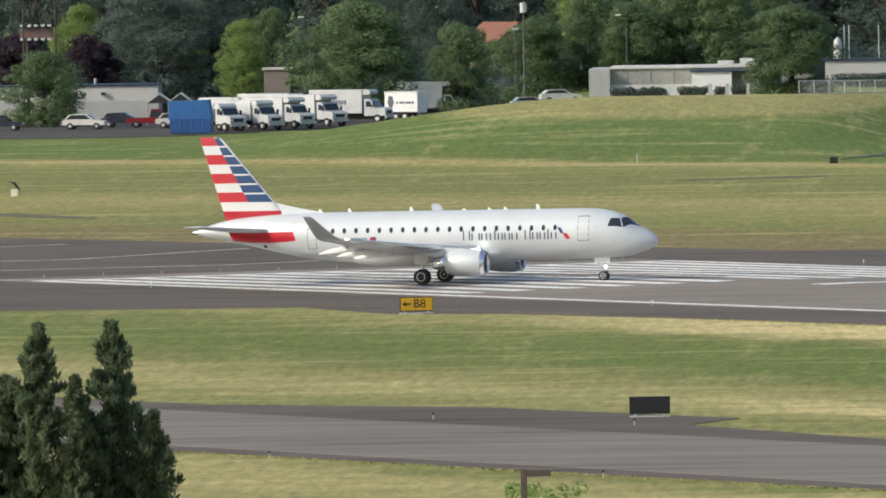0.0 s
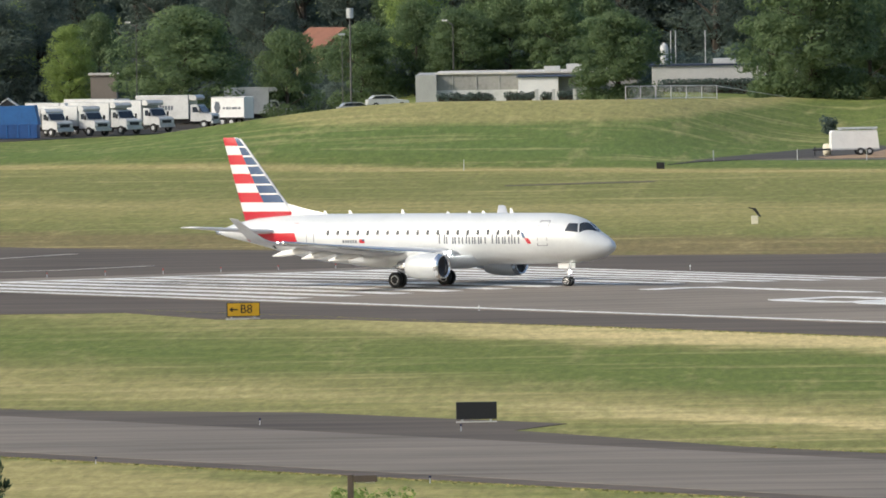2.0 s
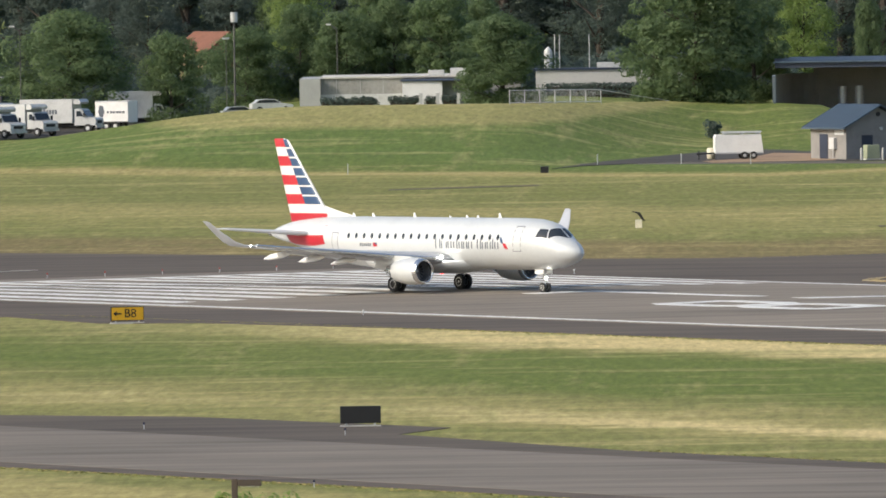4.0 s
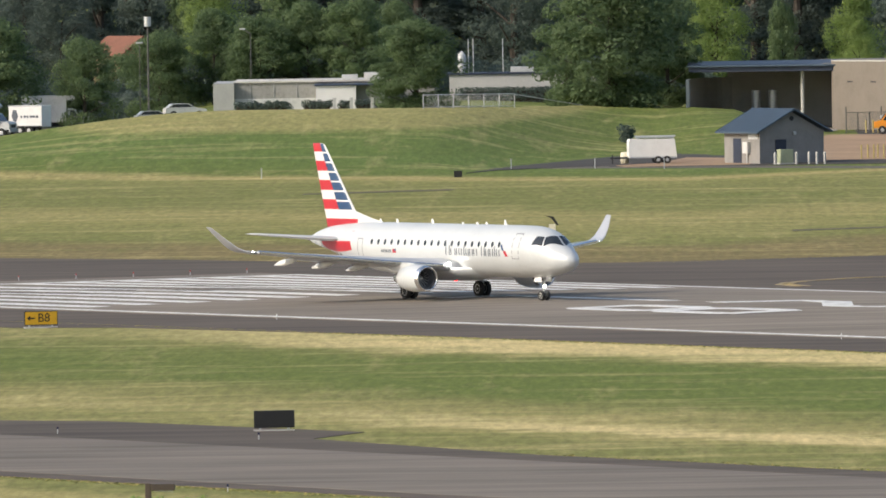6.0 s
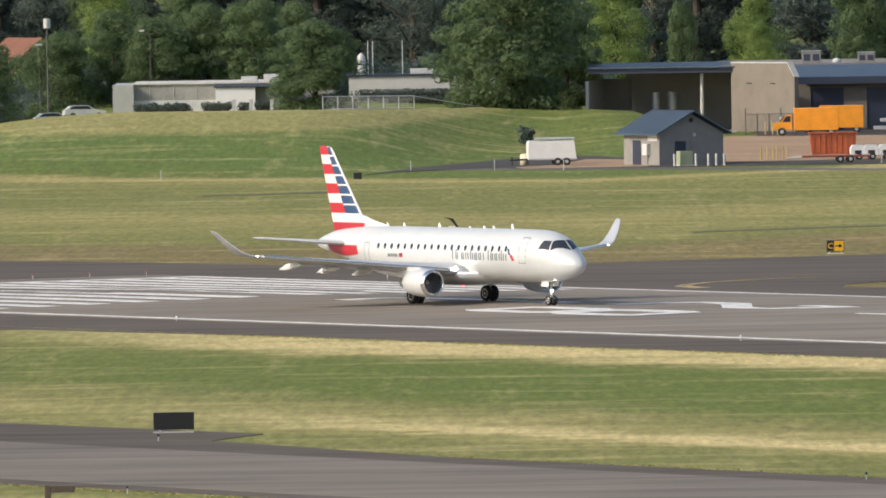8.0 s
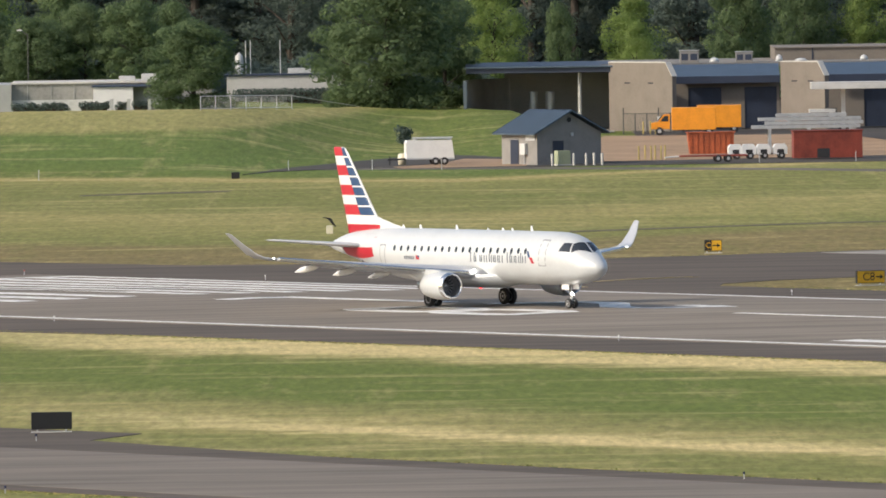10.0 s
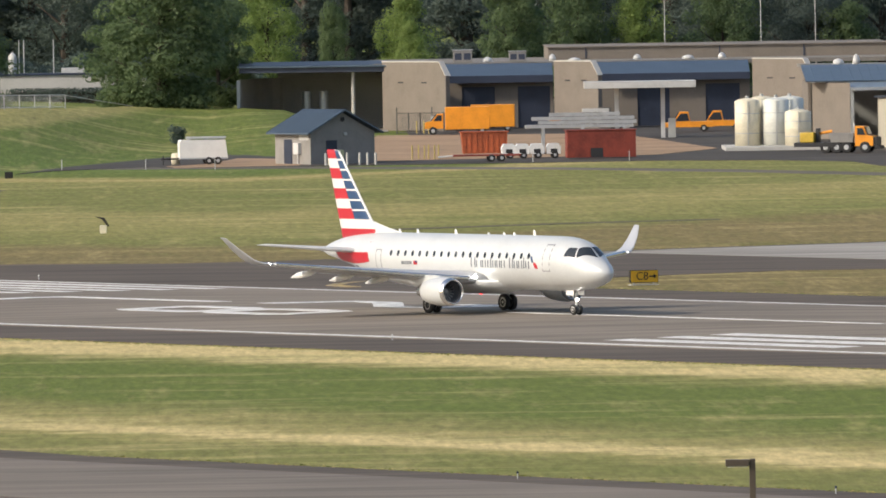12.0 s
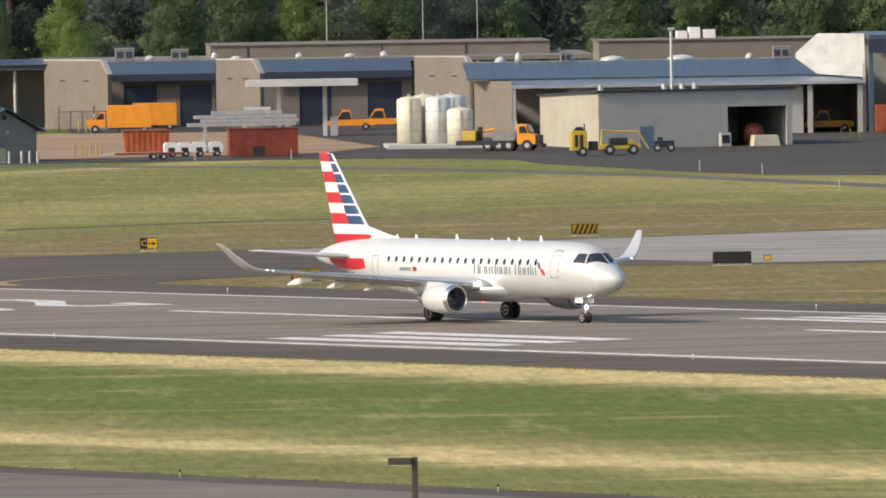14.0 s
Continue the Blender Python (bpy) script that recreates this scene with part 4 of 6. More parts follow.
# ---------------------------------------------------------------- vehicles
TYRE = RUBBER
VAN_WHITE = surface("van_white_paint", (0.50, 0.505, 0.50), 0.4, 0.0, 0.14, 0.8, 6.0, 0.0, 0.3)
ORANGE = surface("works_orange_paint", (0.80, 0.30, 0.020), 0.45, 0.0, 0.12, 1.0, 8.0, 0.0)
YELLOW = surface("works_yellow_paint", (0.56, 0.38, 0.045), 0.5, 0.0, 0.15, 1.0, 8.0, 0.0)
BOLLARD = surface("faded_yellow_paint", (0.42, 0.33, 0.11), 0.6, 0.0, 0.2, 1.0, 8.0, 0.0)
CAR_RED = surface("dark_red_car_paint", (0.25, 0.015, 0.020), 0.25, 0.2, 0.05, 1.0, 6.0, 0.0, 0.5)
CAR_DARK = surface("dark_blue_car_paint", (0.025, 0.03, 0.045), 0.25, 0.2, 0.05, 1.0, 6.0, 0.0, 0.5)
CAR_SILVER = surface("silver_car_paint", (0.5, 0.5, 0.5), 0.3, 0.5, 0.05, 1.0, 6.0, 0.0, 0.5)
CAR_PEARL = surface("pearl_car_paint", (0.62, 0.60, 0.56), 0.3, 0.2, 0.05, 1.0, 6.0, 0.0, 0.5)
TARP_BLUE = surface("blue_tarpaulin", (0.020, 0.105, 0.30), 0.6, 0.0, 0.15, 0.8, 5.0, 0.2)
BOX_RED = surface("rust_red_steel", (0.20, 0.035, 0.020), 0.6, 0.0, 0.3, 0.7, 6.0, 0.2)
BOX_ORANGE = surface("faded_orange_steel", (0.36, 0.085, 0.03), 0.65, 0.0, 0.3, 0.7, 6.0, 0.2)
GALV = surface("galvanised_steel", (0.48, 0.49, 0.50), 0.45, 0.6, 0.12, 1.5, 10.0, 0.0)
LAMP_GLASS = surface("headlamp_lens", (0.75, 0.75, 0.72), 0.15, 0.0, 0.05, 1.0, 4.0, 0.0)


def road_wheels(parent, xs, half, r=0.45, w=0.28):
    for x in xs:
        for s in (-1, 1):
            hub = part("wheel", lathe([(-w / 2, r * 0.3), (-w * 0.4, r * 0.62), (w * 0.4, r * 0.62), (w / 2, r * 0.3)], 14, "y", centre=(x, s * half, r)), GALV, parent)
            part("tyre", lathe([(-w * 0.45, r * 0.62), (-w / 2, r * 0.85), (-w * 0.4, r), (w * 0.4, r), (w / 2, r * 0.85), (w * 0.45, r * 0.62)], 18, "y", centre=(x, s * half, r)), TYRE, hub)


def box_truck(m, body=5.0, height=3.4, label="", cab_mat=None, box_mat=None, group="catering trucks", sign=0):
    """A box truck that faces +x from its rear axle's end at x = 0."""
    t = thing("box_truck", m, label, "truck", group)
    cab_mat, box_mat = cab_mat or VAN_WHITE, box_mat or VAN_WHITE
    part("cargo_box", box(0, body, -1.22, 1.22, 1.0, height, 0.05), box_mat, t)
    part("roof_fairing", prism([(body + 0.02, height - 0.5), (body + 0.75, height - 0.5), (body + 0.9, height - 0.25), (body + 0.6, height + 0.02), (body + 0.02, height + 0.02)], (-1.1, 1.1)), box_mat, t)
    part("chassis", box(-0.1, body + 1.9, -0.45, 0.45, 0.55, 0.95), DARK, t)
    c = body + 0.12
    cab = part("cab", prism([(c, 0.75), (c + 2.3, 0.75), (c + 2.35, 1.35), (c + 2.15, 1.52), (c + 1.25, 1.62), (c + 0.8, 2.35), (c + 0.55, 2.45), (c, 2.45)], (-1.02, 1.02)), cab_mat, t)
    part("windscreen", prism([(c + 1.27, 1.66), (c + 0.86, 2.28), (c + 0.90, 2.30), (c + 1.31, 1.68)], (-0.9, 0.9)), GLASS_DARK, cab)
    for s in (-1, 1):
        part("side_window", prism([(c + 0.25, 1.66), (c + 1.0, 1.66), (c + 0.68, 2.22), (c + 0.25, 2.22)], (s * 1.01, s * 1.035)), GLASS_DARK, cab)
        part("headlamp", box(c + 2.33, c + 2.38, s * 0.82 - 0.15, s * 0.82 + 0.15, 1.0, 1.2), LAMP_GLASS, cab)
        part("mirror", box(c + 1.1, c + 1.2, s * 1.25 - 0.1, s * 1.25 + 0.1, 1.6, 2.05), DARK, cab)
    part("grille", box(c + 2.33, c + 2.375, -0.6, 0.6, 0.95, 1.25), DARK, cab)
    part("bumper", box(c + 2.3, c + 2.5, -1.05, 1.05, 0.5, 0.78, 0.03), GALV, t)
    if sign:
        bm = bmesh.new()
        for k in range(sign):
            box(body * 0.45 + 0.32 * k, body * 0.45 + 0.32 * k + 0.22, -1.245, -1.222, 1.9, 2.35 + 0.2 * (k == 0), bm=bm)
        part("lettering", bm, INK, t, "dark bars of lettering")
    road_wheels(t, (0.9, c + 1.5), 1.02)
    return t


def car(m, mat, label, tall=1.5, length=4.5, name="car", pickup=False):
    t = thing(name, m, label, "car" if not pickup else "pickup truck", "parked cars")
    L, h = length / 2, tall
    low = [(-L, 0.45), (-L + 0.05, 0.95), (-L * 0.55, 1.0), (L * 0.42, 1.0), (L * 0.95, 0.85), (L, 0.45)]
    body = part("body", prism(low, (-0.88, 0.88)), mat, t)
    roof = [(-L * 0.1, 1.0), (-L * 0.02, h), (L * 0.30, h), (L * 0.55, 1.0)] if pickup else [(-L * 0.88, 1.0), (-L * 0.68, h - 0.05), (-L * 0.3, h), (L * 0.12, h), (L * 0.45, 1.0)]
    part("cabin", prism(roof, (-0.76, 0.76)), mat, body)
    cx = sum(p[0] for p in roof) / len(roof)
    glass = [(cx + (x - cx) * 0.86, 1.03 + (z - 1.0) * 0.78) for x, z in roof]
    for s in (-1, 1):
        part("side_window", prism(glass, (s * 0.765, s * 0.785)), GLASS_DARK, body)
        part("headlamp", box(L * 0.95, L * 0.985, s * 0.66 - 0.16, s * 0.66 + 0.16, 0.66, 0.8), LAMP_GLASS, body)
    a, b = roof[-2], roof[-1]
    part("windscreen", prism([(a[0] + 0.05, a[1] - 0.08), (b[0] - 0.03, b[1] + 0.06), (b[0] + 0.02, b[1] + 0.06), (a[0] + 0.10, a[1] - 0.06)], (-0.68, 0.68)), GLASS_DARK, body)
    road_wheels(t, (-L * 0.62, L * 0.62), 0.80, 0.34, 0.22)
    return t


def build_truck_yard():
    lab = "white catering box truck parked in a row"
    for x, y, b, h, a, s in ((-83.0, 1458, 4.6, 2.75, -48, 0), (-80.4, 1461, 5.8, 2.95, -46, 3), (-77.8, 1467, 6.2, 3.15, -46, 0), (-74.8, 1476, 5.6, 3.2, -44, 0), (-72.6, 1490, 5.8, 3.4, -20, 5), (-79.0, 1480, 6.2, 3.3, -40, 0), (-82.4, 1472, 5.0, 3.1, -44, 0)):
        box_truck(pose(x, y, 0.06, 0, 0, a), b, h, lab, sign=s)
    box_truck(pose(-65.0, 1512, 0.06, 0, 0, 2), 4.6, 3.75, "white box truck seen half behind the grass bank", sign=3)
    t = thing("cargo_trailer", pose(-65.3, 1499, 0.06, 0, 0, -22), "white box trailer with dark bars of lettering", "trailer")
    part("body", box(0, 3.7, -1.2, 1.2, 0.8, 3.0, 0.06), WHITE_PAINT, t)
    part("edge_rail", box(-0.02, 3.72, -1.23, -1.2, 0.8, 0.92), DARK, t)
    part("edge_rail", box(-0.02, 3.72, -1.23, -1.2, 2.9, 3.0), GALV, t)
    part("emblem", prism([(0.35, 1.9), (0.55, 1.4), (0.85, 1.35), (1.05, 1.9), (0.9, 2.5), (0.5, 2.55)], (-1.225, -1.20)), INK, t, "dark oval emblem")
    for k, w in enumerate((0.18, 0.26, 0.2, 0.3, 0.22, 0.26)):
        part("lettering_bar", box(1.35 + 0.34 * k, 1.35 + 0.34 * k + w, -1.225, -1.20, 1.75, 1.98), INK, t)
    road_wheels(t, (1.2, 2.2), 1.0)
    t = thing("covered_skip", pose(-82.5, 1446, 0.06, 0, 0, -4), "blue steel container under a bright blue tarpaulin", "container")
    part("body", box(-2.05, 2.0, -1.2, 1.2, 0.05, 1.45, 0.03), surface("dark_blue_steel", (0.012, 0.06, 0.20), 0.5, 0.0, 0.2, 1.0, 8.0, 0.1), t)
    part("tarpaulin", prism([(-2.2, 1.4), (2.1, 1.4), (1.75, 3.3), (-2.15, 3.2)], (-1.15, 1.15)), TARP_BLUE, t, "bright blue tarpaulin cover")
    for x in (-1.0, 0.1, 1.2):
        part("rib", box(x - 0.05, x + 0.05, -1.25, -1.2, 0.1, 1.4), TARP_BLUE, t)
    for x in (-88.6, -86.4):
        t = thing("canopy_tent", pose(x, 1496, 0.06), "small white peaked canopy tent", "tent", "canopy tents")
        part("canopy", prism([(-1.35, 2.2), (0, 3.15), (1.35, 2.2), (1.35, 2.3), (0, 3.27), (-1.35, 2.3)], (-1.3, 1.3)), VAN_WHITE, t)
        part("gable", prism([(-1.2, 2.2), (0, 3.05), (1.2, 2.2)], (-1.22, -1.18)), DARK, t)
        for px in (-1.25, 1.25):
            for py in (-1.2, 1.2):
                part("post", rod((px, py, 0), (px, py, 2.25), 0.05), GALV, t)
    car(pose(-95.0, 1476, 0.06, 0, 0, -8), CAR_PEARL, "pearl white estate car in the car park", 1.55, 4.4)
    car(pose(-91.6, 1484, 0.06, 0, 0, -10), CAR_DARK, "dark blue car in the car park", 1.5, 4.4)
    car(pose(-88.6, 1482, 0.06, 0, 0, 4), CAR_RED, "dark red pickup in the car park", 1.85, 5.2, "pickup_truck", True)
    car(pose(-85.6, 1476, 0.06, 0, 0, -12), CAR_SILVER, "silver car beside the blue container", 1.55, 4.3)
    car(pose(-103.4, 1475, 0.06, 0, 0, -6), CAR_DARK, "dark car under the tree", 1.6, 4.6)
    for x, y, mat, la in ((-52.6, 1466, CAR_DARK, "dark car half behind the bank"), (-49.8, 1470, CAR_SILVER, "silver car half behind the bank"), (-46.6, 1462, VAN_WHITE, "white van half behind the bank"), (-54.5, 1472, CAR_SILVER, "grey car half behind the bank")):
        car(pose(x, y, ground_height(x, y), 0, 0, 12), mat, la, 1.4, 4.2)


# ---------------------------------------------------------------- buildings
TAN = surface("tan_block_wall", (0.188, 0.162, 0.136), 0.85, 0.0, 0.10, 0.5, 5.0, 0.2)
ROOF_GREY = surface("grey_gravel_roof", (0.20, 0.185, 0.165), 0.9, 0.0, 0.15, 0.5, 5.0, 0.1)
PALE_WALL = surface("pale_rendered_wall", (0.47, 0.46, 0.435), 0.8, 0.0, 0.10, 0.4, 5.0, 0.1)
GREY_METAL = surface("grey_sheet_wall", (0.37, 0.375, 0.36), 0.6, 0.1, 0.08, 0.5, 6.0, 0.1)
BLOCK_GREY = surface("grey_block_wall", (0.235, 0.225, 0.215), 0.85, 0.0, 0.12, 0.8, 6.0, 0.2)
ROOF_BLUE = surface("blue_metal_roof", (0.085, 0.118, 0.160), 0.42, 0.3, 0.10, 0.6, 6.0, 0.05)
# paler copy of the blue roof, with the eave's bright reflection in its colour
EAVE_SHEEN = surface("eave_sheen_metal", (0.20, 0.245, 0.285), 0.4, 0.3, 0.10, 0.6, 6.0, 0.05)
ROOF_DARK = surface("dark_blue_fascia", (0.035, 0.045, 0.075), 0.5, 0.2, 0.10, 0.6, 6.0, 0.05)
ROOF_PALE = surface("pale_roof_membrane", (0.52, 0.50, 0.46), 0.85, 0.0, 0.12, 0.3, 4.0, 0.1)
DOOR_BLUE = surface("dark_blue_door", (0.022, 0.030, 0.055), 0.5, 0.0, 0.15, 0.8, 6.0, 0.1)
POLE_GREY = surface("weathered_pole_grey", (0.10, 0.097, 0.094), 0.7, 0.2, 0.15, 1.0, 8.0, 0.0)
TERRACOTTA = surface("terracotta_roof", (0.20, 0.088, 0.058), 0.85, 0.0, 0.2, 0.5, 5.0, 0.2)
CREAM = surface("cream_tank_paint", (0.66, 0.61, 0.47), 0.5, 0.0, 0.12, 0.6, 6.0, 0.05)


def seam_roof(parent, x0, x1, ya, za, yb, zb, material, step=0.6, name="roof"):
    """A sloped metal roof with standing seams, from its low edge (ya, za) to its high edge (yb, zb)."""
    bm = loft([[(x, ya, za), (x, yb, zb), (x, yb, zb + 0.1), (x, ya, za + 0.1)] for x in (x0, x1)])
    r = part(name, bm, material, parent)
    bm = bmesh.new()
    for k in range(int((x1 - x0) / step) + 1):
        x = x0 + k * step
        loft([[(x + d, ya, za + 0.1), (x + d, yb, zb + 0.1), (x + d, yb, zb + 0.135), (x + d, ya, za + 0.135)] for d in (0, 0.06)], bm=bm)
    s = part("roof_seams", bm, material, r)
    s["kind"] = "stuff"
    return r


def wing_wall(parent, x0, x1, y0, y1, z1, cut):
    """A thick end wall that runs from (x0, y0) to (x1, y1), with its near top corner cut off."""
    d = Vector((x1 - x0, y1 - y0)).normalized()
    n = Vector((-d.y, d.x)) * 0.5
    L = Vector((x1 - x0, y1 - y0)).length
    out = [(0, 0), (L, 0), (L, z1 - cut * 1.3), (L - cut, z1), (0, z1)]
    bm = loft([[(x0 + d.x * s + n.x * k, y0 + d.y * s + n.y * k, z) for s, z in out] for k in (0, 1)])
    w = part("wing_wall", bm, TAN, parent)
    cap = [(L, z1 - cut * 1.3), (L + 0.08, z1 - cut * 1.3), (L - cut + 0.04, z1 + 0.12), (0, z1 + 0.12), (0, z1), (L - cut, z1)]
    bm = loft([[(x0 + d.x * s + n.x * k, y0 + d.y * s + n.y * k, z) for s, z in cap] for k in (-0.15, 1.15)])
    part("coping", bm, ROOF_PALE, w)
    for s in (0.25, 0.62):
        part("vent_slot", loft([[(x0 + d.x * (L * s + a) - n.x * 0.04, y0 + d.y * (L * s + a) - n.y * 0.04, z) for z in (5.1, 5.25)] + [(x0 + d.x * (L * s + a) + n.x * 0.1, y0 + d.y * (L * s + a) + n.y * 0.1, z) for z in (5.25, 5.1)] for a in (0, 0.9)]), DARK, w)


def bay(parent, x0, x1, y, doors):
    """A recessed bay: a tan wall with dark blue doors under a sloping blue metal roof."""
    xs = sorted([x0, x1] + [q for d in doors for q in d[:2]])
    for a, b in zip(xs[::2], xs[1::2]):
        part("wall", box(a, b, y, y + 0.3, 0, 5.7), TAN, parent)
    for a, b, z in doors:
        part("lintel", box(a, b, y, y + 0.3, z, 5.7), TAN, parent)
        d = part("door", box(a, b, y + 0.12, y + 0.2, 0, z), DOOR_BLUE, parent, "dark blue roller door")
        for k in range(1, int(z / 0.6)):
            part("slat", box(a, b, y + 0.10, y + 0.12, 0.6 * k, 0.6 * k + 0.05), DOOR_BLUE, d)
    seam_roof(parent, x0, x1, y - 1.2, 5.6, y + 4.0, 6.85, ROOF_BLUE)
    part("fascia", box(x0, x1, y - 1.28, y - 1.2, 4.95, 5.72), ROOF_DARK, parent)


def roof_unit(x, y, z, w, h, kind):
    t = thing("roof_vent" if kind == "dome" else "roof_unit", pose(x, y, z), "white domed roof vent" if kind == "dome" else "grey metal rooftop air unit", "vent", "rooftop fittings")
    if kind == "dome":
        part("dome", lathe([(0, w * 0.5), (h * 0.4, w * 0.5), (h * 0.75, w * 0.36), (h, 0.04)], 16, "z"), VAN_WHITE, t, smooth=True)
        part("curb", box(-w * 0.55, w * 0.55, -w * 0.4, w * 0.4, -0.3, 0.04), GALV, t)
    else:
        part("casing", box(-w / 2, w / 2, -0.7, 0.7, 0, h, 0.04), BLOCK_GREY, t)
        part("lid", box(-w * 0.53, w * 0.53, -0.75, 0.75, h, h + 0.06), GALV, t)
        for q in (-0.24, 0.24):
            part("grille", box(w * q - w * 0.18, w * q + w * 0.18, -0.72, -0.70, h * 0.2, h * 0.75), ROOF_DARK, t)


def build_works():
    b = thing("works_building", Matrix(), "long tan works building with blue metal roofs", "building")
    # open-fronted shelter
    part("shelter_roof", loft([[(x, 1464 - 0.15 * (x - 3), z) for z in (6.35, 6.95)] + [(x, 1486, z) for z in (7.2, 6.6)] for x in (3.6, 18.6)]), ROOF_DARK, b)
    part("roof_rim", loft([[(x, 1463.7 - 0.15 * (x - 3), z) for z in (6.9, 7.05)] + [(x, 1464.1 - 0.15 * (x - 3), z) for z in (7.05, 6.9)] for x in (3.4, 18.7)]), ROOF_BLUE, b)
    # inner walls take the pale render, not tan, to lift the shade inside
    arc = [(3.3 + 4.4 * (1 - math.cos(radians(a))), 1461 + 15.6 * math.sin(radians(a))) for a in range(0, 91, 10)]
    part("curved_wall", loft([[(x, y, z) for x, y in arc] + [(x + 0.3, y + 0.3, z) for x, y in arc[::-1]] for z in (0, 5.6)]), PALE_WALL, b)
    part("back_wall", box(7.5, 18.6, 1477, 1477.3, 0, 6.6), PALE_WALL, b)
    part("inner_wall", box(18.2, 18.5, 1463, 1477, 0, 6.6), PALE_WALL, b)
    for x in (14.9,):
        part("post", rod((x, 1463.5, 0), (x, 1463.5, 6.4), 0.17), PALE_WALL, b)
    for x in (10.3, 12.0):
        part("tank", rod((x, 1470, 0), (x, 1470, 4.2), 0.45, n=16), GALV, b)
    # pale floor added to bounce light into the dark shelter
    part("shelter_floor", box(3.8, 18.2, 1452, 1476.9, 0.055, 0.10), CONCRETE, b, "pale concrete floor added to bounce light into the shelter")
    wing_wall(b, 17.8, 23.95, 1462, 1453, 7.35, 1.1)
    bay(b, 24.0, 34.8, 1463, [(25.7, 29.0, 4.5), (31.3, 34.5, 4.5)])
    wing_wall(b, 34.8, 39.0, 1458, 1452, 7.2, 1.1)
    bay(b, 39.0, 54.4, 1463, [(43.2, 46.4, 4.5), (50.0, 53.4, 4.5)])
    wing_wall(b, 54.4, 60.0, 1455, 1447, 7.2, 1.5)
    part("main_roof", box(17.0, 73.0, 1467.2, 1500, 6.6, 7.05), ROOF_GREY, b)
    part("upper_wall", box(34.8, 69.0, 1480, 1500, 7.05, 8.35), TAN, b)
    part("upper_coping", box(34.7, 69.1, 1479.8, 1500.2, 8.35, 8.45), TAN, b)
    for x in (38.5, 52.0, 60.5):
        part("joint_strip", box(x, x + 0.12, 1479.94, 1480.0, 7.1, 8.33), ROOF_DARK, b)
    for x, w, h, k in ((26.0, 1.9, 1.2, "unit"), (31.5, 1.7, 1.0, "unit"), (35.0, 0.7, 0.7, "dome"), (43.5, 0.8, 0.55, "dome"), (48.6, 1.2, 0.4, "dome"), (37.2, 1.2, 0.3, "dome"), (52.0, 0.8, 0.6, "dome"), (28.5, 1.0, 0.5, "dome")):
        roof_unit(x, 1472, 6.54, w, h, k)
    b.scale = (1, 1, 0.925)
    # hangar
    h = thing("hangar", Matrix(), "wide hangar with a sloping blue metal roof and open dark bays", "building")
    y = 1386
    h.scale = (1, 1, 0.93)
    seam_roof(h, 56.6, 93.6, y - 6, 5.85, y + 6, 7.3, ROOF_BLUE, 0.9)
    seam_roof(h, 60.6, 93.6, y - 9.5, 5.2, y - 5.7, 5.72, EAVE_SHEEN, 0.9, "eave_roof")
    part("eave_trim", box(60.6, 93.8, y - 9.75, y - 9.5, 5.0, 5.31), GALV, h)
    part("corner_wall", slab([(57.3, y - 3.4), (60.6, y - 9.3), (60.6, y - 8.7), (57.6, y - 3.2)], 0, 5.75), TAN, h, "tan corner wall")
    part("side_wall", box(56.9, 57.2, y - 3.1, y + 10, 0, 5.75), TAN, h)
    part("pier", box(60.65, 60.95, y - 9.4, y - 8.6, 0, 5.05), GREY_METAL, h)
    part("back_wall", box(57.2, 93.6, y + 9.6, y + 10, 0, 6.95), GREY_METAL, h)
    part("lower_front", box(66.0, 88.0, y - 8.4, y - 8.0, 0, 5.0), GREY_METAL, h)
    for x in (88.4, 93.1):
        part("door_pier", box(x, x + 0.45, y - 9.3, y - 8.5, 0, 5.0), GREY_METAL, h)
    part("right_wall", box(93.6, 93.9, y - 9, y + 10, 0, 7.0), GREY_METAL, h)
    part("rear_roof", box(56.9, 93.5, y + 5.9, y + 22, 7.0, 7.3), ROOF_GREY, h)
    g = [(87.6, 7.55), (89.5, 5.95), (93.8, 5.6), (93.8, 10.0), (89.6, 10.05), (87.6, 8.05)]
    part("gable", loft([[(x, y - 5.6 - 0.66 * (x - 88.6) + d, z) for x, z in g] for d in (0, 0.6)]), VAN_WHITE, h, "white gable wall")
    for x, w, hh, k in ((66.5, 1.0, 0.9, "unit"), (71.0, 2.4, 0.55, "dome"), (77.5, 2.6, 0.55, "dome"), (67.0, 0.7, 0.9, "dome"), (87.0, 1.6, 1.1, "unit"), (62.0, 0.7, 1.0, "dome"), (60.3, 1.1, 0.6, "dome"), (84.0, 0.8, 0.6, "dome")):
        roof_unit(x, y + 8, 6.84, w, hh, k)
    p = thing("penthouse_block", Matrix(), "long tan upper storey behind the hangar roof", "building")
    part("wall", box(72.0, 98.5, 1440, 1452, 0, 8.1), TAN, p)
    part("coping", box(71.8, 98.7, 1439.8, 1452.2, 8.1, 8.22), TAN, p)
    for x, w, z in ((79.9, 1.0, 8.95), (81.1, 1.1, 9.3), (82.5, 1.2, 9.05)):
        part("cooler", box(x, x + w, 1444, 1447, 8.22, z, 0.05), WHITE_PAINT, p)
    n = thing("tall_shed", Matrix(), "dark open shed with a blue roof beside the hangar", "building")
    part("roof", box(94.0, 125.0, 1374, 1400, 8.8, 9.2), ROOF_BLUE, n)
    part("fascia", box(93.95, 125.1, 1373.7, 1374, 7.5, 8.8), ROOF_DARK, n)
    part("back_wall", box(94.0, 125.0, 1399, 1400, 0, 8.8), GREY_METAL, n)
    part("post", box(94.0, 94.4, 1374, 1375, 0, 8.8), ROOF_BLUE, n)
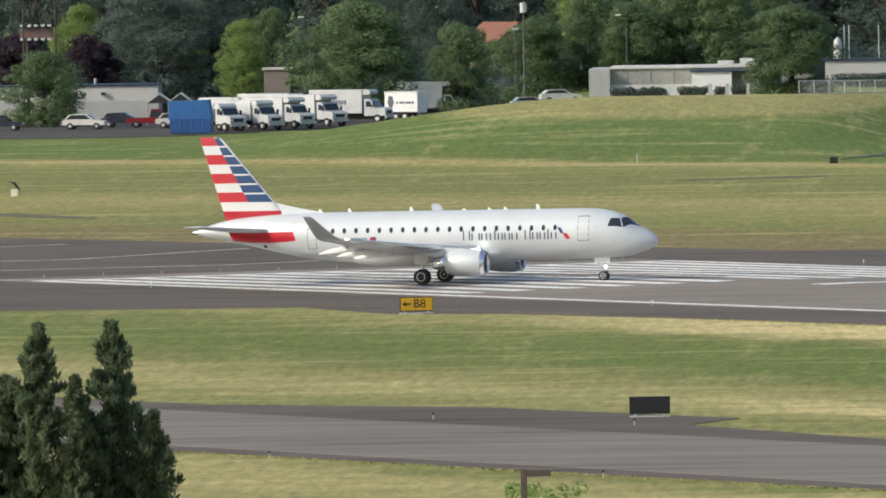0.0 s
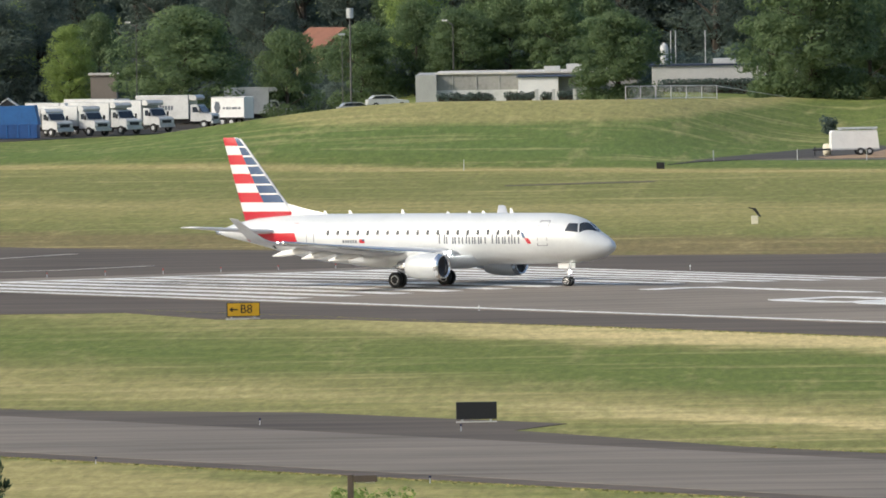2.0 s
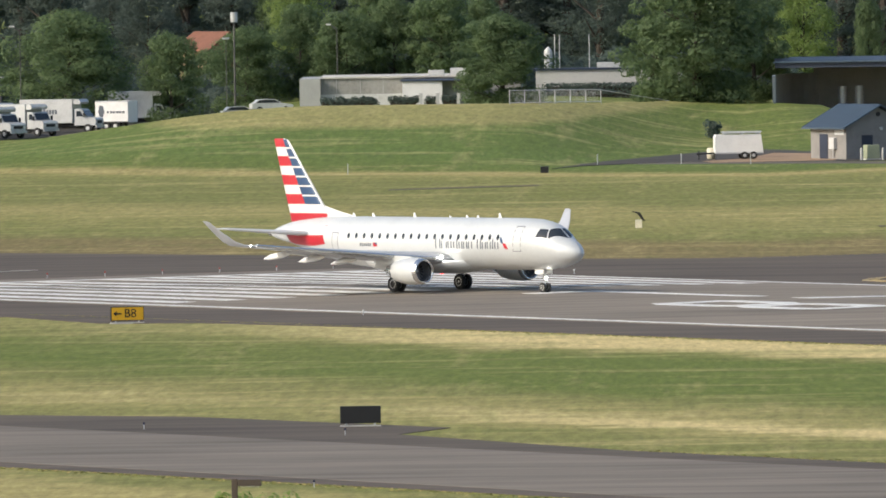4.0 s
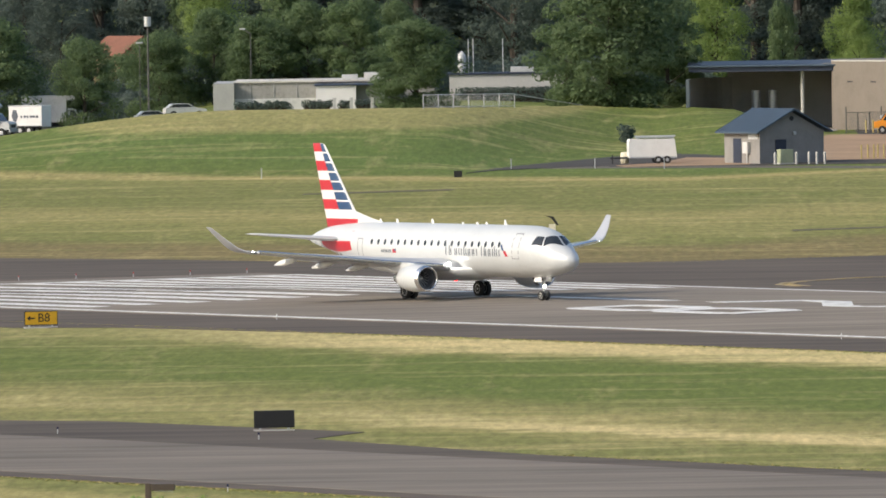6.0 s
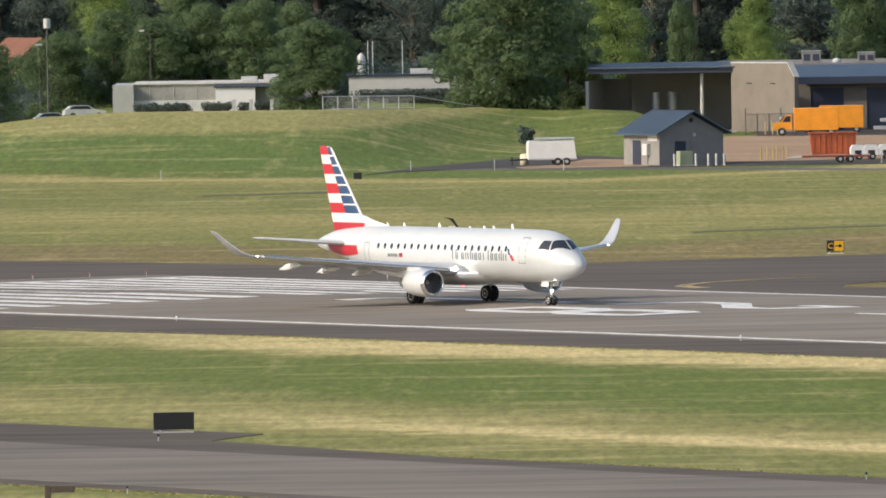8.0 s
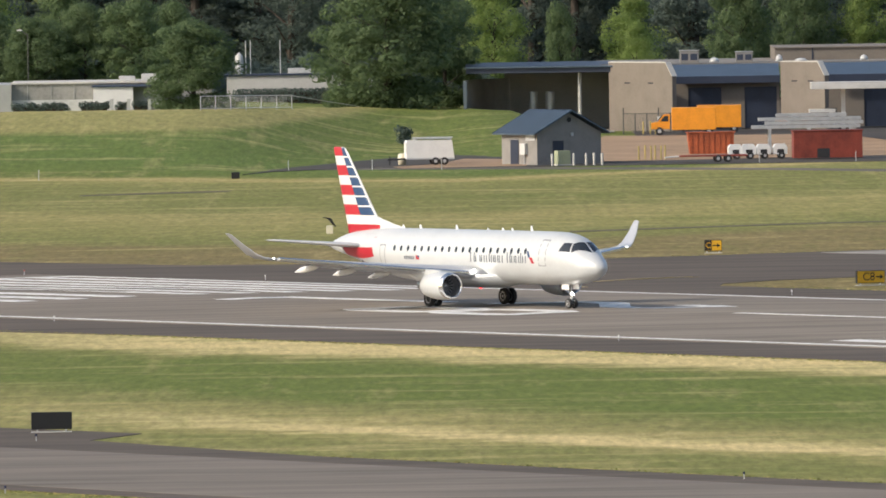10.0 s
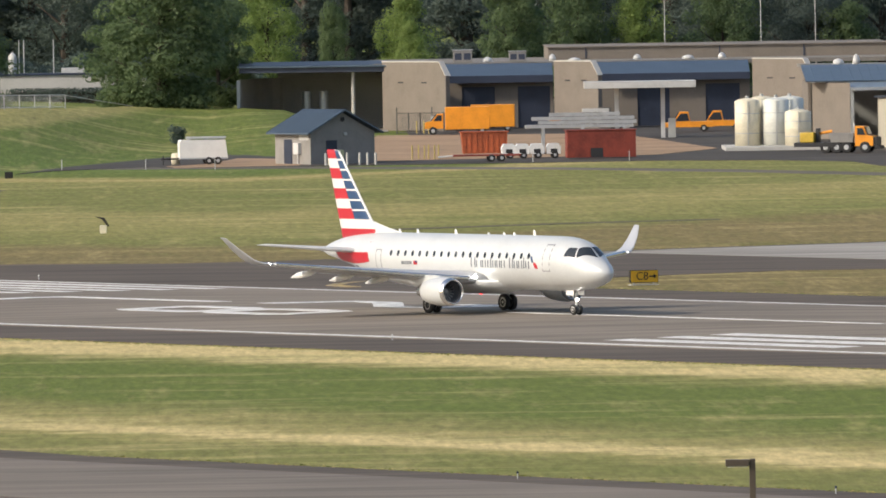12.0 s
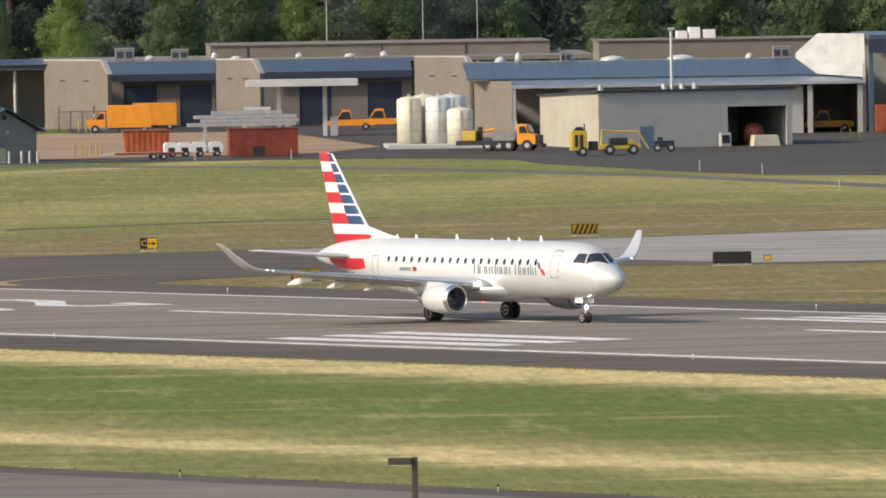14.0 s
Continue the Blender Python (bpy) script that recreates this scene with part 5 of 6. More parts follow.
    part("skip", box(94.7, 99.2, 1376, 1379, 0.06, 2.6, 0.05), BOX_ORANGE, n)
    # low grey shed before the hangar
    s = thing("low_shed", pose(65.85, 1320, 0.05, 0, 0, 14.3), "grey sheet-metal shed with a pale lit end wall", "shed")
    s.scale = (1, 1, 0.92)
    part("end_wall", loft([[(0, y, z) for y, z in ((0, 0), (18, 0), (18, 5.0), (0, 5.6))], [(0.25, y, z) for y, z in ((0, 0), (18, 0), (18, 5.0), (0, 5.6))]]), CREAM_SHEET, s, "pale cream end wall")
    part("front_wall", box(0.25, 12.2, 0, 0.25, 0, 5.45), GREY_METAL, s)
    part("front_lintel", box(12.2, 17.8, 0, 0.25, 3.85, 5.45), GREY_METAL, s)
    part("corner_post", box(17.8, 18.3, 0, 0.4, 0, 5.45), GREY_METAL, s)
    part("recess_wall", box(12.0, 18.2, 15.0, 15.2, 0, 5.0), GREY_METAL, s)
    part("recess_end", box(17.95, 18.2, 0.45, 15.0, 0, 5.0), GREY_METAL, s)
    part("recess_side", box(12.0, 12.2, 0.3, 15.0, 0, 5.0), GREY_METAL, s)
    part("roof", loft([[(-0.3, -0.3, 5.5), (-0.3, 18.2, 4.95), (-0.3, 18.2, 5.1), (-0.3, -0.3, 5.68)], [(18.6, -0.3, 5.5), (18.6, 18.2, 4.95), (18.6, 18.2, 5.1), (18.6, -0.3, 5.68)]]), ROOF_DARK, s)
    part("door", box(3.9, 5.1, -0.04, 0.02, 0, 2.1), surface("faded_blue_door", (0.10, 0.16, 0.24), 0.6), s, "faded blue door")
    bm = bmesh.new()
    for k in range(30):
        box(0.4 + 0.39 * k, 0.43 + 0.39 * k, -0.008, 0.0, 0.05, 5.4, bm=bm)
    part("wall_rib", bm, GREY_METAL, s)["kind"] = "stuff"
    for x in (0.5, 6.5, 8.2, 9.4):
        part("roof_cap", rod((x, 0.8, 5.6), (x, 0.8, 6.2), 0.28, n=12), GALV, s)
    part("cabinet", box(11.2, 12.2, -1.0, -0.4, 0.0, 1.3, 0.03), PALE_WALL, s)
    part("cabinet_grille", box(11.35, 12.05, -1.02, -1.0, 0.3, 1.1), DARK, s)
    t = thing("storage_tank", pose(80.1, 1325, 0.05), "dark red round tank in the shed mouth", "tank")
    part("shell", lathe([(0, 0.9), (1.3, 0.95), (1.9, 0.6), (2.0, 0.1)], 20, "z"), BOX_RED, t, smooth=True)
    t = thing("pallet_stack", pose(80.9, 1321, 0.05, 0, 0, 12), "pale yellow stack of boards", "boards")
    for k in range(5):
        part("board", box(-1.25 + 0.03 * k, 1.25 - 0.05 * k, -0.7, 0.7, 0.2 * k, 0.2 * k + 0.18, 0.02), CREAM, t)


TANK_WHITE = surface("white_tank_paint", (0.62, 0.63, 0.58), 0.5, 0.0, 0.10, 0.6, 6.0, 0.05)
CREAM_SHEET = surface("cream_sheet_wall", (0.40, 0.37, 0.30), 0.7, 0.0, 0.12, 0.4, 5.0, 0.05)


def build_silos():
    for k, (x, y, r, h) in enumerate(((49.5, 1338, 1.15, 4.1), (50.9, 1340.6, 1.15, 4.25), (52.1, 1337.8, 1.2, 4.15), (53.5, 1341.8, 1.3, 4.2), (54.0, 1335, 1.2, 3.1))):
        t = thing("storage_silo", pose(x, y, 0.35), "cream upright storage tank on a concrete pad", "tank", "cream storage tanks")
        part("shell", lathe([(0, r), (h * 0.5, r), (h * 0.52, r * 1.015), (h * 0.54, r), (h, r), (h + 0.16, r * 0.7), (h + 0.26, r * 0.3), (h + 0.28, 0.2)], 28, "z"), CREAM if k not in (2, 3) else TANK_WHITE, t, smooth=True)
        for z in (0.28, 0.72):
            part("band", lathe([(h * z, r), (h * z, r + 0.02), (h * z + 0.07, r + 0.02), (h * z + 0.07, r)], 28, "z", caps=False), GALV, t)
        part("cap", rod((0, 0, h + 0.22), (0, 0, h + 0.48), 0.16), GALV, t)
        part("ladder", box(-0.03, 0.03, -r - 0.1, -r - 0.04, 0.1, h), GALV, t)
    t = thing("tank_pad", pose(51.6, 1334, 0.05), "low concrete pad under the tanks", "pad")
    part("slab", box(-4.3, 4.5, -2.2, 9.6, 0, 0.35, 0.03), PALE_WALL, t)


def build_yard():
    # fuel canopy
    t = thing("fuel_canopy", pose(41.55, 1400, 0.40), "white flat fuel station canopy on columns", "canopy")
    part("canopy", box(-5.3, 5.3, -2.5, 2.5, 4.45, 5.1, 0.04), VAN_WHITE, t)
    for x in (-2.2, 2.2):
        part("column", box(x - 0.2, x + 0.2, -0.2, 0.2, -0.35, 4.5, 0.02), VAN_WHITE, t)
        part("pump", box(x + 0.5, x + 1.2, -0.3, 0.3, -0.35, 1.5, 0.04), GREY_METAL, t)
    # orange service vans and pickups
    for x, y, a in ((28.5, 1432, 180), (31.2, 1443, 180)):
        v = thing("service_van", pose(x - 2, y, 0.06, 0, 0, a), "orange box-bodied service van", "van", "orange works vehicles")
        part("cargo_box", box(-1.3, 3.0, -1.1, 1.1, 0.5, 2.68, 0.05), ORANGE, v)
        part("box_rail", box(-1.35, 3.0, -1.14, -1.1, 1.5, 1.58), ORANGE, v)
        c = part("cab", prism([(3.2, 0.6), (5.0, 0.6), (5.0, 1.2), (4.3, 1.35), (3.8, 2.0), (3.2, 2.05)], (-0.95, 0.95)), ORANGE, v)
        part("windscreen", prism([(4.33, 1.38), (3.86, 1.96), (3.92, 1.98), (4.4, 1.4)], (-0.8, 0.8)), GLASS_DARK, c)
        for s in (-1, 1):
            part("side_window", prism([(3.35, 1.35), (4.15, 1.35), (3.75, 1.9), (3.35, 1.9)], (s * 0.94, s * 0.97)), GLASS_DARK, c)
        road_wheels(v, (-0.6, 4.2), 0.9, 0.4)
    for x, y, a in ((47.0, 1428, 180), (50.4, 1432, 176), (53.6, 1436, 184), (36.6, 1458, 180), (90.6, 1383, 180)):
        car(pose(x, y, 0.06, 0, 0, a), ORANGE, "orange works pickup in the yard", 1.95, 5.0, "pickup_truck", True)["group"] = "orange works vehicles"
    # steel boxes, light towers and girders
    t = thing("steel_container", pose(35.35, 1310, 0.05, 0, 0, 3), "rust-red steel container in the yard", "container")
    part("body", box(-3.1, 3.05, -1.2, 1.2, 0.1, 2.5, 0.03), BOX_RED, t)
    # raised dark panel paints the shade of an opening in the wall
    part("forklift_pocket", box(-1.0, 0.1, -1.225, -1.2, 0.12, 0.95, 0.01), DARK, t, "dark panel painted as an opening at the foot")
    for k in range(13):
        part("rib", box(-3.0 + 0.46 * k, -2.9 + 0.46 * k, -1.215, -1.2, 0.15, 2.4), BOX_RED, t)
    part("lid", box(-3.2, 3.15, -1.28, 1.28, 2.5, 2.58, 0.02), BOX_RED, t)
    t = thing("orange_skip", pose(25.3, 1330, 0.05, 0, 0, 2), "faded orange steel skip", "container")
    part("body", prism([(-1.9, 0.2), (2.0, 0.2), (2.1, 2.1), (-2.1, 2.1)], (-1.1, 1.1)), BOX_ORANGE, t)
    for k in range(8):
        part("rib", box(-1.8 + 0.5 * k, -1.7 + 0.5 * k, -1.15, -1.1, 0.3, 2.0), BOX_ORANGE, t)
    part("rim", box(-2.2, 2.2, -1.2, 1.2, 2.1, 2.2), BOX_ORANGE, t)
    for x in (27.2, 28.4, 29.7, 31.2):
        t = thing("light_trailer", pose(x, 1314, 0.05, 0, 0, 5), "white wheeled generator trailer with a rounded hood", "trailer", "light trailers")
        part("body", prism([(-0.62, 0.4), (0.6, 0.4), (0.62, 1.0), (0.42, 1.32), (-0.45, 1.32), (-0.64, 1.0)], (-0.6, 0.6)), WHITE_PAINT, t)
        part("panel", box(-0.3, 0.3, -0.625, -0.6, 0.5, 0.85, 0.01), DARK, t)
        part("hitch", rod((-0.6, 0, 0.45), (-1.0, 0, 0.4), 0.05), DARK, t)
        road_wheels(t, (0.1,), 0.55, 0.3, 0.18)
    t = thing("flat_trailer", pose(25.0, 1303, 0.05, 0, 0, 3), "low red flatbed trailer", "trailer")
    part("deck", box(-3.0, 3.0, -1.0, 1.0, 0.5, 0.65, 0.02), BOX_RED, t)
    part("drawbar", rod((-3.0, 0, 0.55), (-4.3, 0, 0.45), 0.08), VAN_WHITE, t)
    road_wheels(t, (0.4, 1.3), 0.95, 0.32, 0.2)
    t = thing("girder_stack", pose(34.3, 1332, 0.05, 0, 0, 2), "stack of pale galvanised girders on trestles", "girders")
    for k, (x0, x1, z) in enumerate(((-5.2, 4.6, 2.35), (-4.0, 4.9, 2.7), (-4.6, 4.7, 3.05), (-3.0, 3.4, 3.4), (0.0, 2.4, 3.75))):
        part("girder", box(x0, x1, -0.8 + 0.1 * k, 0.8 - 0.1 * k, z, z + 0.3, 0.02), GALV if k != 4 else VAN_WHITE, t)
    for x in (-3.6, 0, 3.8):
        part("trestle", box(x - 0.12, x + 0.12, -0.9, 0.9, 0, 2.35), GALV, t)
    # six-wheel dump truck
    d = thing("dump_truck", pose(54.0, 1318, 0.05, 0, 0, -14), "orange works truck with a dark flat bed and yellow load", "truck", "orange works vehicles")
    part("bed", box(-0.9, 3.0, -1.1, 1.1, 0.55, 0.95, 0.03), DARK, d)
    part("tipper", prism([(2.5, 0.95), (4.5, 0.95), (4.6, 1.75), (2.3, 1.75)], (-1.1, 1.1)), BLOCK_GREY, d, "grey steel tipper body")
    part("chassis", box(2.5, 6.4, -0.45, 0.45, 0.55, 0.95), DARK, d)
    part("exhaust", rod((4.6, -0.8, 0.9), (4.6, -0.8, 2.7), 0.07), GALV, d)
    part("load", box(-0.4, 0.9, -0.9, 0.9, 0.95, 1.85, 0.12), YELLOW, d)
    part("boom", rod((1.0, 0, 1.7), (2.4, 0, 1.95), 0.13), ORANGE, d)
    part("crane_post", box(0.95, 1.3, -0.3, 0.3, 0.95, 2.2, 0.05), DARK, d)
    c = part("cab", prism([(4.7, 0.6), (6.35, 0.6), (6.35, 1.45), (5.75, 1.6), (5.5, 2.35), (4.7, 2.4)], (-1.05, 1.05)), ORANGE, d)
    part("windscreen", prism([(5.80, 1.62), (5.56, 2.30), (5.62, 2.32), (5.87, 1.64)], (-0.9, 0.9)), GLASS_DARK, c)
    part("side_window", prism([(4.9, 1.6), (5.65, 1.6), (5.42, 2.2), (4.9, 2.2)], (-1.08, -1.04)), GLASS_DARK, c)
    part("grille", box(6.33, 6.7, -1.0, 1.0, 0.55, 1.4, 0.04), DARK, c)
    part("bumper", box(6.5, 6.95, -1.1, 1.1, 0.3, 0.62), DARK, d)
    road_wheels(d, (2.0, 3.0, 3.9, 5.6), 0.95, 0.5)
    # towed yellow plant
    t = thing("compressor", pose(62.9, 1289, 0.05, 0, 0, 4), "yellow towed compressor on two wheels", "machine")
    part("housing", box(-1.1, 0.3, -0.7, 0.7, 0.5, 2.25, 0.08), YELLOW, t)
    part("hood", prism([(-0.8, 2.25), (0.1, 2.25), (-0.1, 2.6), (-0.6, 2.55)], (-0.4, 0.4)), DARK, t)
    for x in (-0.8, -0.35):
        part("panel", box(x, x + 0.3, -0.72, -0.7, 0.8, 1.9, 0.01), DARK, t)
    part("engine", box(0.5, 1.3, -0.5, 0.5, 0.5, 1.3, 0.06), DARK, t)
    part("stack", rod((0.15, 0, 2.2), (0.15, 0, 2.85), 0.06), DARK, t)
    road_wheels(t, (-0.1,), 0.8, 0.42, 0.22)
    t = thing("towed_mower", pose(66.6, 1293, 0.05, 0, 0, 2), "yellow and dark towed mower with a folded arm", "machine")
    part("frame", box(-2.2, 1.6, -0.5, 0.5, 0.5, 0.9, 0.05), YELLOW, t)
    for a, b in (((-1.9, 0, 0.9), (-1.8, 0, 2.15)), ((-1.8, 0, 2.15), (1.4, 0, 2.0)), ((1.4, 0, 2.0), (2.3, 0, 0.5))):
        part("arm", rod(a, b, 0.08), YELLOW, t)
    part("motor", box(-1.2, 0.4, -0.6, 0.6, 0.9, 1.5, 0.08), DARK, t)
    part("hood", box(-0.4, 1.0, -0.55, 0.55, 0.9, 1.3, 0.08), YELLOW, t)
    road_wheels(t, (-1.2, 0.9), 0.75, 0.45, 0.24)
    t = thing("small_tractor", pose(70.8, 1303, 0.05), "small dark tractor by the shed", "machine")
    part("body", box(-0.9, 0.9, -0.4, 0.4, 0.4, 1.0, 0.1), CAR_DARK, t)
    part("seat", box(-0.6, -0.1, -0.3, 0.3, 1.0, 1.3, 0.05), DARK, t)
    road_wheels(t, (-0.6, 0.6), 0.5, 0.36, 0.22)
    # bollards and posts
    for x, y in ((18.6, 1316), (19.2, 1318), (19.7, 1316), (20.1, 1318), (20.6, 1316), (21.0, 1318), (20.8, 1438), (21.5, 1438), (22.0, 1438), (88.4, 1330), (89.2, 1330), (90.0, 1330)):
        t = thing("bollard", pose(x, y, 0.07), "yellow painted steel bollard", "bollard", "yellow bollards")
        part("post", rod((0, 0, 0), (0, 0, 1.2), 0.07), BOLLARD, t)
        part("cap", lathe([(1.19, 0.075), (1.25, 0.06), (1.29, 0.02)], 12, "z"), BOLLARD, t)
    t = thing("light_mast", pose(73.6, 1340, 0.05), "white tubular light mast above the shed", "mast")
    part("pole", rod((0, 0, 0), (0, 0, 10.4), 0.16, 0.14), VAN_WHITE, t)
    part("lamp_head", box(-0.3, 0.3, -0.5, 0.3, 10.3, 10.55, 0.04), GALV, t)


def build_yard_fence():
    f = thing("chain_link_fence", Matrix(), "thin grey chain-link fence before the tan wall", "fence")
    xs = [18.9 + 1.15 * k for k in range(7)]
    for x in xs:
        part("post", rod((x, 1441, 0), (x, 1441, 2.6 if x in xs[::3] else 2.1), 0.06, n=8), POLE_GREY, f)
    for a, b in zip(xs, xs[1:]):
        for z in (0.15, 2.05):
            part("rail", rod((a, 1441, z), (b, 1441, z), 0.03, n=6), POLE_GREY, f)
    bm = bmesh.new()
    for k in range(48):
        x = xs[0] + 0.144 * k
        for d in (-1, 1):
            if xs[0] <= x + 0.8 * d <= xs[-1]:
                rod((x, 1441, 0.15), (x + 0.8 * d, 1441, 2.05), 0.008, n=4, bm=bm)
    part("mesh_wire", bm, POLE_GREY, f)["kind"] = "stuff"
    t = thing("notice_board", pose(22.6, 1440.8, 0.05), "small white notice on a post by the fence", "sign")
    part("post", rod((0, 0.05, 0), (0, 0.05, 1.6), 0.05, n=8), GALV, t)
    part("panel", box(-0.35, 0.35, -0.03, 0.0, 0.8, 1.7), VAN_WHITE, t)
    t = thing("fuel_pump_sign", pose(38.2, 1399, 0.05), "dark pump cabinet with a round white dial", "pump")
    part("cabinet", box(-0.55, 0.55, -0.3, 0.3, 0, 3.0, 0.05), POLE_GREY, t)
    part("dial", lathe([(-0.33, 0.3), (-0.30, 0.32)], 18, "y", centre=(0, 0, 2.4)), VAN_WHITE, t, "round white dial")


def build_kiosk():
    k = thing("brick_kiosk", pose(9.4, 1302, 0.05, 0, 0, 30), "small grey block hut with a blue metal gable roof", "hut")
    W, D, h, ridge = 6.6, 6.2, 2.9, 4.7
    part("left_wall", box(0, 0.2, 0, D, 0, h), BLOCK_GREY, k)
    part("right_wall", box(W - 0.2, W, 0, D, 0, h), BLOCK_GREY, k)
    part("gable_wall", prism([(0.2, 0), (W - 0.2, 0), (W - 0.2, h), (W / 2, ridge - 0.15), (0.2, h)], (0, 0.2)), BLOCK_GREY, k)
    part("back_wall", prism([(0.2, 0), (W - 0.2, 0), (W - 0.2, h), (W / 2, ridge - 0.15), (0.2, h)], (D - 0.2, D)), BLOCK_GREY, k)
    for s in (-1, 1):
        e = W / 2 + s * (W / 2 + 0.6)
        sl = part("roof", loft([[(e, y, h - 0.25), (W / 2, y, ridge), (W / 2, y, ridge + 0.12), (e, y, h - 0.13)] for y in (-0.6, D + 0.6)]), ROOF_BLUE, k)
        for q in range(13):
            y = -0.5 + 0.6 * q
            part("seam", loft([[(e, y + d, h - 0.13), (W / 2, y + d, ridge + 0.12), (W / 2, y + d, ridge + 0.17), (e, y + d, h - 0.08)] for d in (0, 0.05)]), ROOF_BLUE, sl)
    part("door", box(1.6, 2.7, -0.05, 0.0, 0, 2.1), DOOR_BLUE, k, "dark blue metal door")
    part("side_door", box(-0.05, 0.0, 3.2, 4.6, 0, 2.2), DOOR_BLUE, k, "dark blue metal door")
    part("notice", box(-0.07, -0.02, 0.3, 1.9, 2.15, 2.6), VAN_WHITE, k, "white notice board")
    part("meter_box", box(-0.35, 0.0, 1.6, 2.5, 0.9, 1.9, 0.03), VAN_WHITE, k)
    part("conduit", rod((-0.15, 2.0, 0), (-0.15, 2.0, 0.95), 0.06), GALV, k)
    part("wall_lamp", box(3.4, 3.7, -0.15, 0.0, 2.5, 2.8, 0.03), GALV, k)
    part("vent", rod((W / 2, -0.05, 3.95), (W / 2, 0.0, 3.95), 0.22), DARK, k)
    t = thing("transformer_box", pose(11.6, 1299, 0.05, 0, 0, 20), "pale green utility cabinet", "cabinet")
    part("body", box(-0.6, 0.6, -0.5, 0.5, 0.1, 1.3, 0.04), surface("utility_green", (0.30, 0.33, 0.22), 0.5), t)
    part("base", box(-0.7, 0.7, -0.6, 0.6, 0, 0.1), PALE_WALL, t)
    for x in (10.7, 12.6, 13.7, 14.4, 15.1):
        t = thing("bollard", pose(x, 1298, 0.05), "grey steel bollard beside the hut", "bollard", "grey bollards")
        part("post", rod((0, 0, 0), (0, 0, 1.0), 0.11), PALE_WALL, t)
        part("cap", lathe([(0.99, 0.115), (1.05, 0.08), (1.08, 0.02)], 12, "z"), PALE_WALL, t)
    c = thing("cargo_trailer", pose(-2.3, 1310, 0.05, 0, 0, 6), "white enclosed cargo trailer with a roof rack", "trailer")
    part("body", prism([(0, 0.55), (4.3, 0.55), (4.1, 2.2), (0.1, 2.2), (0, 2.0)], (-1.0, 1.0)), WHITE_PAINT, c)
    part("roof_rack", box(0.7, 4.1, -0.9, 0.9, 2.3, 2.36), GALV, c)
    for x in (0.9, 2.4, 3.9):
        part("rack_post", box(x - 0.04, x + 0.04, -0.9, 0.9, 2.18, 2.32), GALV, c)
    part("ladder", box(0.6, 4.2, -0.6, -0.3, 2.36, 2.5, 0.02), VAN_WHITE, c)
    part("skirt", box(0.05, 4.25, -1.02, 1.02, 0.5, 0.62), GALV, c)
    part("drawbar", rod((0, 0, 0.55), (-1.6, 0, 0.5), 0.08), DARK, c)
    part("jack", rod((-1.4, 0, 0.0), (-1.4, 0, 0.8), 0.06), DARK, c)
    road_wheels(c, (2.6, 3.4), 1.0, 0.34, 0.22)
    # plain barrel shape stands in for a small tan machine behind the drawbar
    t = thing("barrel", pose(-2.6, 1311, 0.04), "cream barrel shape in place of a small tan machine by the trailer", "barrel")
    part("shell", lathe([(0, 0.35), (0.5, 0.4), (1.0, 0.36), (1.05, 0.1)], 16, "z"), CREAM, t, smooth=True)
    rng = np.random.default_rng(21)
    b = thing("shrub", pose(-2.6, 1385, ground_height(-2.6, 1385) - 0.05), "small dark rounded shrub on the grass", "shrub")
    part("stem", rod((0, 0, -0.1), (0, 0, 0.8), 0.08), BARK, b)
    leaf_cloud("crown", rng, [(rng.uniform(-.5, .5), rng.uniform(-.5, .5), rng.uniform(0.3, 1.5), 0.45, 0.4) for _ in range(16)], 50, 0.22, LEAF_DARK, b)


WEATHERED = surface("weathered_concrete", (0.27, 0.265, 0.25), 0.85, 0.0, 0.28, 0.35, 3.0, 0.2)


